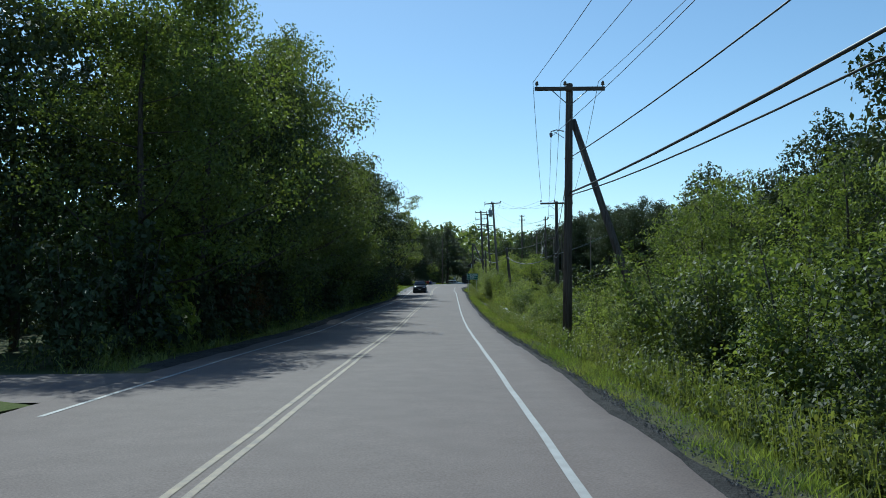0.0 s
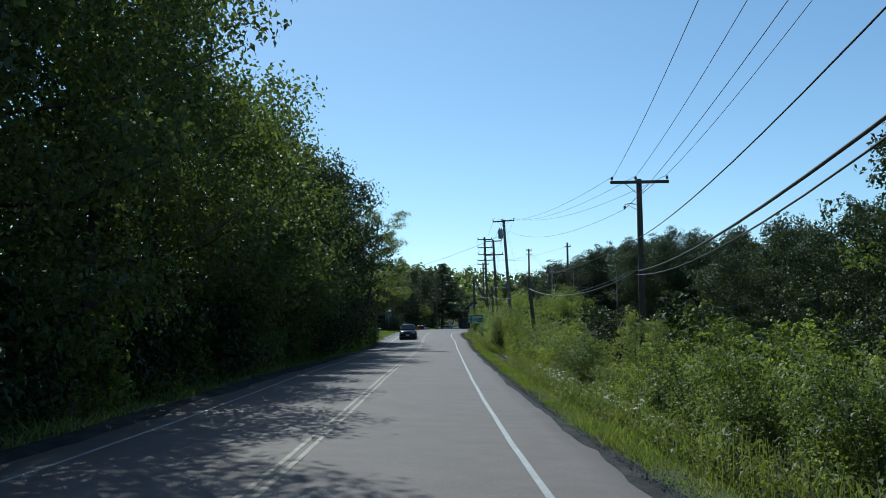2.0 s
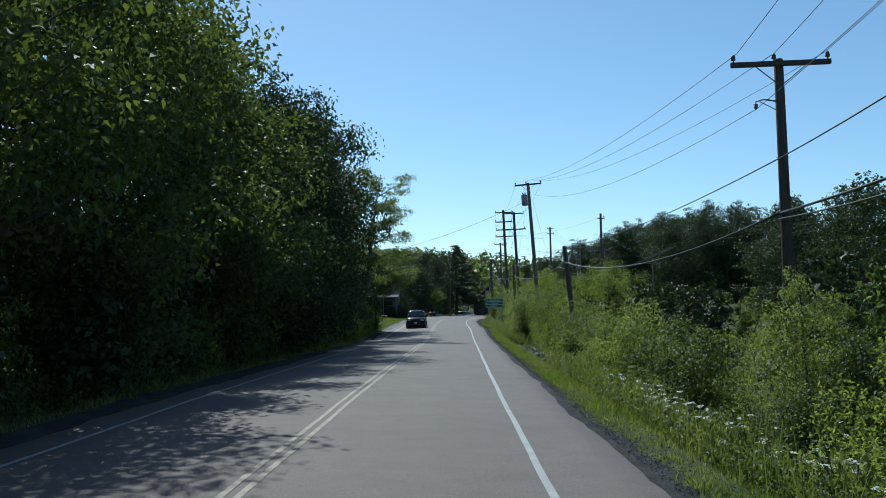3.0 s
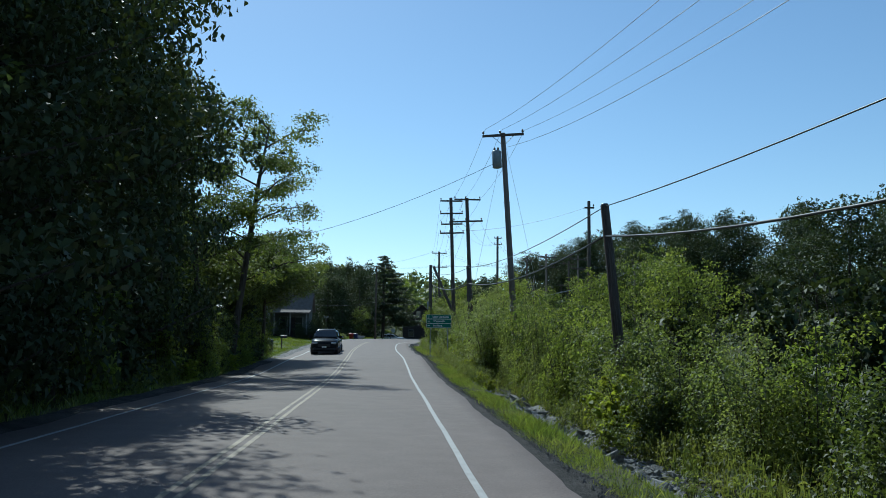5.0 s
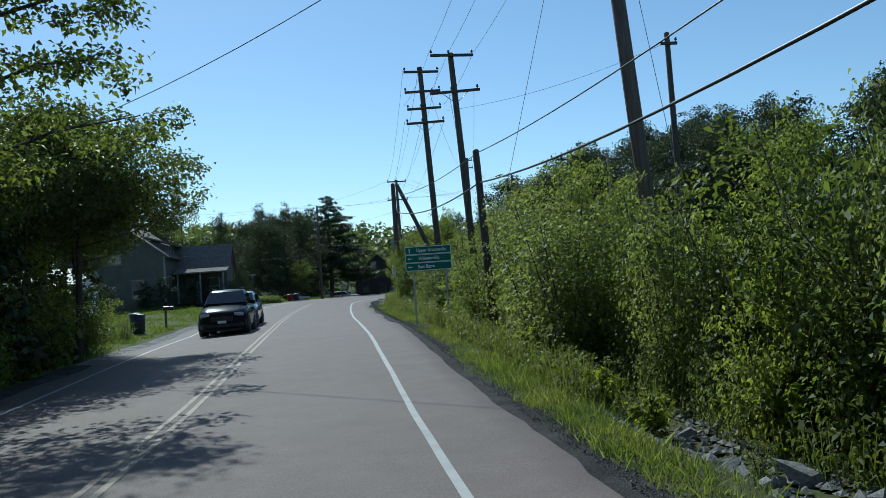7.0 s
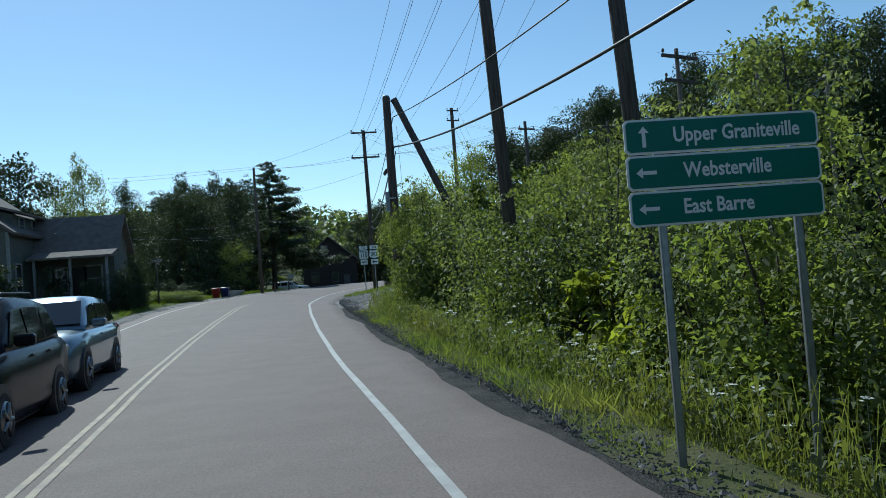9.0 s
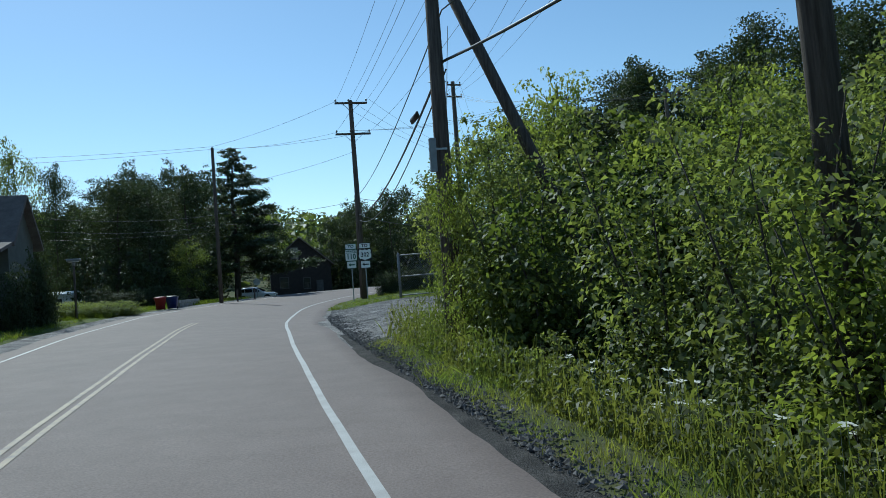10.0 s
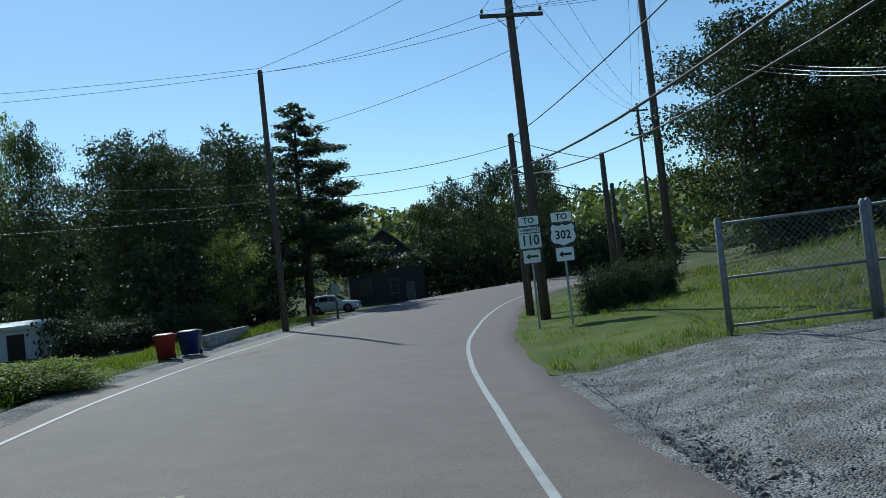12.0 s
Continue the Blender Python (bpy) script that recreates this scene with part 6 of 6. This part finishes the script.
def wheelie_bin(x, y, mat, label, turn):
    r_ = thing("wheelie_bin", label, "wheelie bin", "bins by the road", at=(x, y, lz(x, y) + 0.04), turn=turn)
    body = [[(sx_ * a, sy_ * b, z_) for sx_, sy_ in ((-1, -1), (1, -1), (1, 1), (-1, 1))] for z_, a, b in ((0.04, 0.22, 0.22), (0.6, 0.28, 0.28), (0.64, 0.31, 0.3), (0.66, 0.31, 0.3))]
    part("body", loft(body), mat, r_)
    part("lid", loft([[(sx_ * a, sy_ * b, z_) for sx_, sy_ in ((-1, -1), (1, -1), (1, 1), (-1, 1))] for z_, a, b in ((0.664, 0.32, 0.31), (0.69, 0.32, 0.31), (0.74, 0.2, 0.2))]), M_BLACK_PLASTIC if mat is M_BIN_BLUE else mat, r_)
    for s in (-1, 1):
        part("wheel", newtube([(s * 0.2, 0.24, 0.08), (s * 0.26, 0.24, 0.08)], [0.08, 0.08], 12), M_RUBBER, r_)
    return r_


wheelie_bin(-9.85, 179.8, M_BIN_RED, "red plastic wheelie bin beside a low wall", 10)
wheelie_bin(-9.3, 180.6, M_BIN_BLUE, "blue plastic wheelie bin beside a low wall", -5)

sg = thing("stop_sign", "back of a road sign on a thin post", "road sign", at=(-5.0, 214.0, lz(-5.0, 214.0)))
sign_post(sg, 0, -0.3, 2.1)
part("plate", newtube([(0, 0.0, 2.0), (0, 0.012, 2.0)], [0.35, 0.35], 8), M_SIGN_BACK, sg)
for x_, y_ in ((-6.1, 191.5), (-5.0, 196.0)):
    r_ = thing("marker_post", "short wooden marker post at the verge", "post", "marker posts", at=(x_, y_, lz(x_, y_)))
    part("stake", newbox(-0.06, 0.06, -0.06, 0.06, -0.3, 0.95, bevel=0.01), M_POLE, r_)

# hedges and garden shrubs
for i in range(9):
    for k in range(2):
        x_, y_ = -10.6 - 0.48 * i - 0.62 * k + rs.uniform(-0.1, 0.1), 173.7 - 0.55 * i + 0.55 * k + rs.uniform(-0.1, 0.1)
        plant(HEDGE, x_, y_, rs.uniform(0.36, 0.5), rs.uniform(0, 360), wide=1.0)
for x_, y_, h_ in ((-14.6, 171.5, 0.7), (-15.4, 170.3, 0.9), (-15.9, 172.6, 0.8), (-15.2, 168.4, 0.75)):
    plant(BUSH_DARK, x_, y_, h_, 70 * y_)
for i in range(7):
    plant(BUSH_DARK, -13.9 + 0.62 * i + rs.uniform(-0.2, 0.2), 186.5 + 0.75 * i, rs.uniform(0.7, 1.1), rs.uniform(0, 360), wide=1.1)
for x_, y_, h_ in ((-13.0, 164.4, 1.5), (-12.7, 166.4, 1.9), (-13.3, 168.3, 1.7), (-14.2, 163.6, 1.1)):
    plant(BUSH_DARK, x_, y_, h_, 50 * y_, wide=0.85)
lamp = thing("lamp_post", "slim wooden garden lamp post with a flat grey head", "lamp post", at=(-12.25, 170.3, lz(-12.25, 170.3)))
part("post", newtube([(0, 0, -0.3), (0, 0, 1.2), (0, 0, 2.6)], [0.055, 0.05, 0.042], 10), M_POLE, lamp)
part("collar", newtube([(0, 0, 2.42), (0, 0, 2.6)], [0.06, 0.075], 10), M_TRIM, lamp)
part("head", newbox(-0.3, 0.3, -0.16, 0.16, 2.62, 2.74, bevel=0.03), M_TRIM, lamp)
part("lens", newbox(-0.22, 0.22, -0.11, 0.11, 2.6, 2.617), M_WHITE_BOARD, lamp, "unlit milky lens")
for i in range(8):
    plant(BUSH_DARK, 2.55 + 0.52 * i, 180.0 + 0.42 * i, rs.uniform(0.82, 0.9), rs.uniform(0, 360), wide=rs.uniform(0.62, 0.7))
for x_, y_ in ((-16.5, 164.5), (-15.0, 165.8), (-19.5, 161.8), (-22.5, 161.6), (-17.5, 159.5), (-13.2, 166.0), (-20.5, 147.6), (-18.0, 146.5), (-15.5, 130.8)):
    plant(THICKET, x_, y_, rs.uniform(0.4, 0.75), rs.uniform(0, 360))
for x_, y_ in ((-14.6, 128.0), (-13.0, 131.5), (-17.0, 127.0)):
    plant(BUSH[0], x_, y_, rs.uniform(0.5, 0.9), rs.uniform(0, 360))

# ---- low wall of concrete blocks ----
wl = tagged(thing("garden_wall", "low weathered concrete block wall", "wall"), kind="structure")
blk = bmesh.new()
box(blk, 0, 0.58, 0, 0.2, 0, 0.19, bevel=0.012)
blk_me = bpy.data.meshes.new("block")
blk.to_mesh(blk_me)
blk.free()
blk_me.materials.append(M_CONCRETE)
for k in range(3):
    for i in range(11):
        e = (i + 0.5 * (k % 2)) * 0.6
        px_, py_ = -9.1 + 0.1 * e, 182.2 + 0.99 * e
        ob = new("block", blk_me)
        ob.parent = wl
        ob.matrix_basis = pose(px_, py_, lz(-9, 184) - 0.12 + k * 0.2, 0, 0, 84)

# ---- rubble in the ditch ----
rock_meshes = []
for s in range(5):
    r_ = np.random.default_rng(90 + s)
    bm = bmesh.new()
    for k in range(13):
        p = Vector(r_.normal(size=3)).normalized() * r_.uniform(0.7, 1.05)
        bm.verts.new((p.x, p.y, max(-0.6, min(0.6, p.z))))
    hull = bmesh.ops.convex_hull(bm, input=bm.verts[:])
    bmesh.ops.delete(bm, geom=[g for g in hull["geom_interior"] if isinstance(g, bmesh.types.BMVert)], context="VERTS")
    me = bpy.data.meshes.new("rock")
    bm.to_mesh(me)
    bm.free()
    me.materials.append(M_ROCK)
    rock_meshes.append(me)
rr = random.Random(3)
for i in range(295):
    yy = rr.choice((rr.uniform(72, 108), rr.uniform(76, 106), rr.uniform(80, 104), rr.uniform(84, 104), rr.uniform(78, 100) if i % 2 else rr.uniform(38, 50)))
    px_, py_ = on_road(rr.uniform(2.8, 4.5), yy)
    ob = tagged(new("rock", rock_meshes[i % 5]), "grey angular stone lying in the ditch", "rock", "ditch rubble")
    k = 0.08 + 0.26 * rr.random() ** 2
    ob.matrix_basis = pose(px_, py_, lz(px_, py_) + k * 0.15, rr.uniform(-40, 40), rr.uniform(-40, 40), rr.uniform(0, 360)) @ Matrix.Diagonal((k * 1.35, k, k * rr.uniform(0.45, 0.75), 1))

# ---- loose gravel and broken asphalt along the edge ----
def pebbles(name, d, y, size, seed, mat, label):
    """Small faceted stones, each a squashed pyramid pair."""
    r_ = np.random.default_rng(seed)
    n = len(d)
    x_, y_ = on_road_many(d, y)
    z_ = land_z(x_, y_) + 0.05
    s = size * r_.uniform(0.5, 1.6, n)
    a = r_.uniform(0, 6.283, n)
    V, F = np.empty((n, 5, 3)), []
    for k in range(4):
        t = a + k * math.pi / 2
        q = s * r_.uniform(0.7, 1.3, n)
        V[:, k] = np.stack([x_ + q * np.cos(t), y_ + q * np.sin(t), z_ - 0.01], 1)
    V[:, 4] = np.stack([x_ + r_.normal(0, 0.3, n) * s, y_ + r_.normal(0, 0.3, n) * s, z_ + s * r_.uniform(0.25, 0.6, n)], 1)
    for i in range(n):
        o = 5 * i
        F += [(o, o + 1, o + 4), (o + 1, o + 2, o + 4), (o + 2, o + 3, o + 4), (o + 3, o, o + 4)]
    me = mesh_from(name, V.reshape(-1, 3), F, mat)
    return tagged(part(name, me, None), label, "gravel", kind="stuff")


rg = np.random.default_rng(15)
n_ = 16000
pebbles("loose_gravel", 1.3 + np.abs(rg.normal(0, 0.45, n_)), rg.uniform(2, 158, n_), 0.014, 1, M_PEBBLE, "loose stones on the road shoulder")
n_ = 3000
pebbles("rubble", rg.uniform(2.7, 5.0, n_), rg.uniform(73, 109, n_), 0.07, 4, M_ROCK, "broken grey rubble lining the ditch")
n_ = 2600
pebbles("broken_asphalt", 1.35 + np.abs(rg.normal(0, 0.35, n_)), 120 + 44 * rg.uniform(0, 1, n_) ** 0.7, 0.03, 3, M_PEBBLE, "broken lumps of asphalt along the road edge")
n_ = 22000
pebbles("lot_gravel", 1.4 + 14 * rg.uniform(0, 1, n_) ** 1.4, rg.uniform(154, 174, n_), 0.013, 2, M_PEBBLE_PALE, "loose stones on the gravel lot")
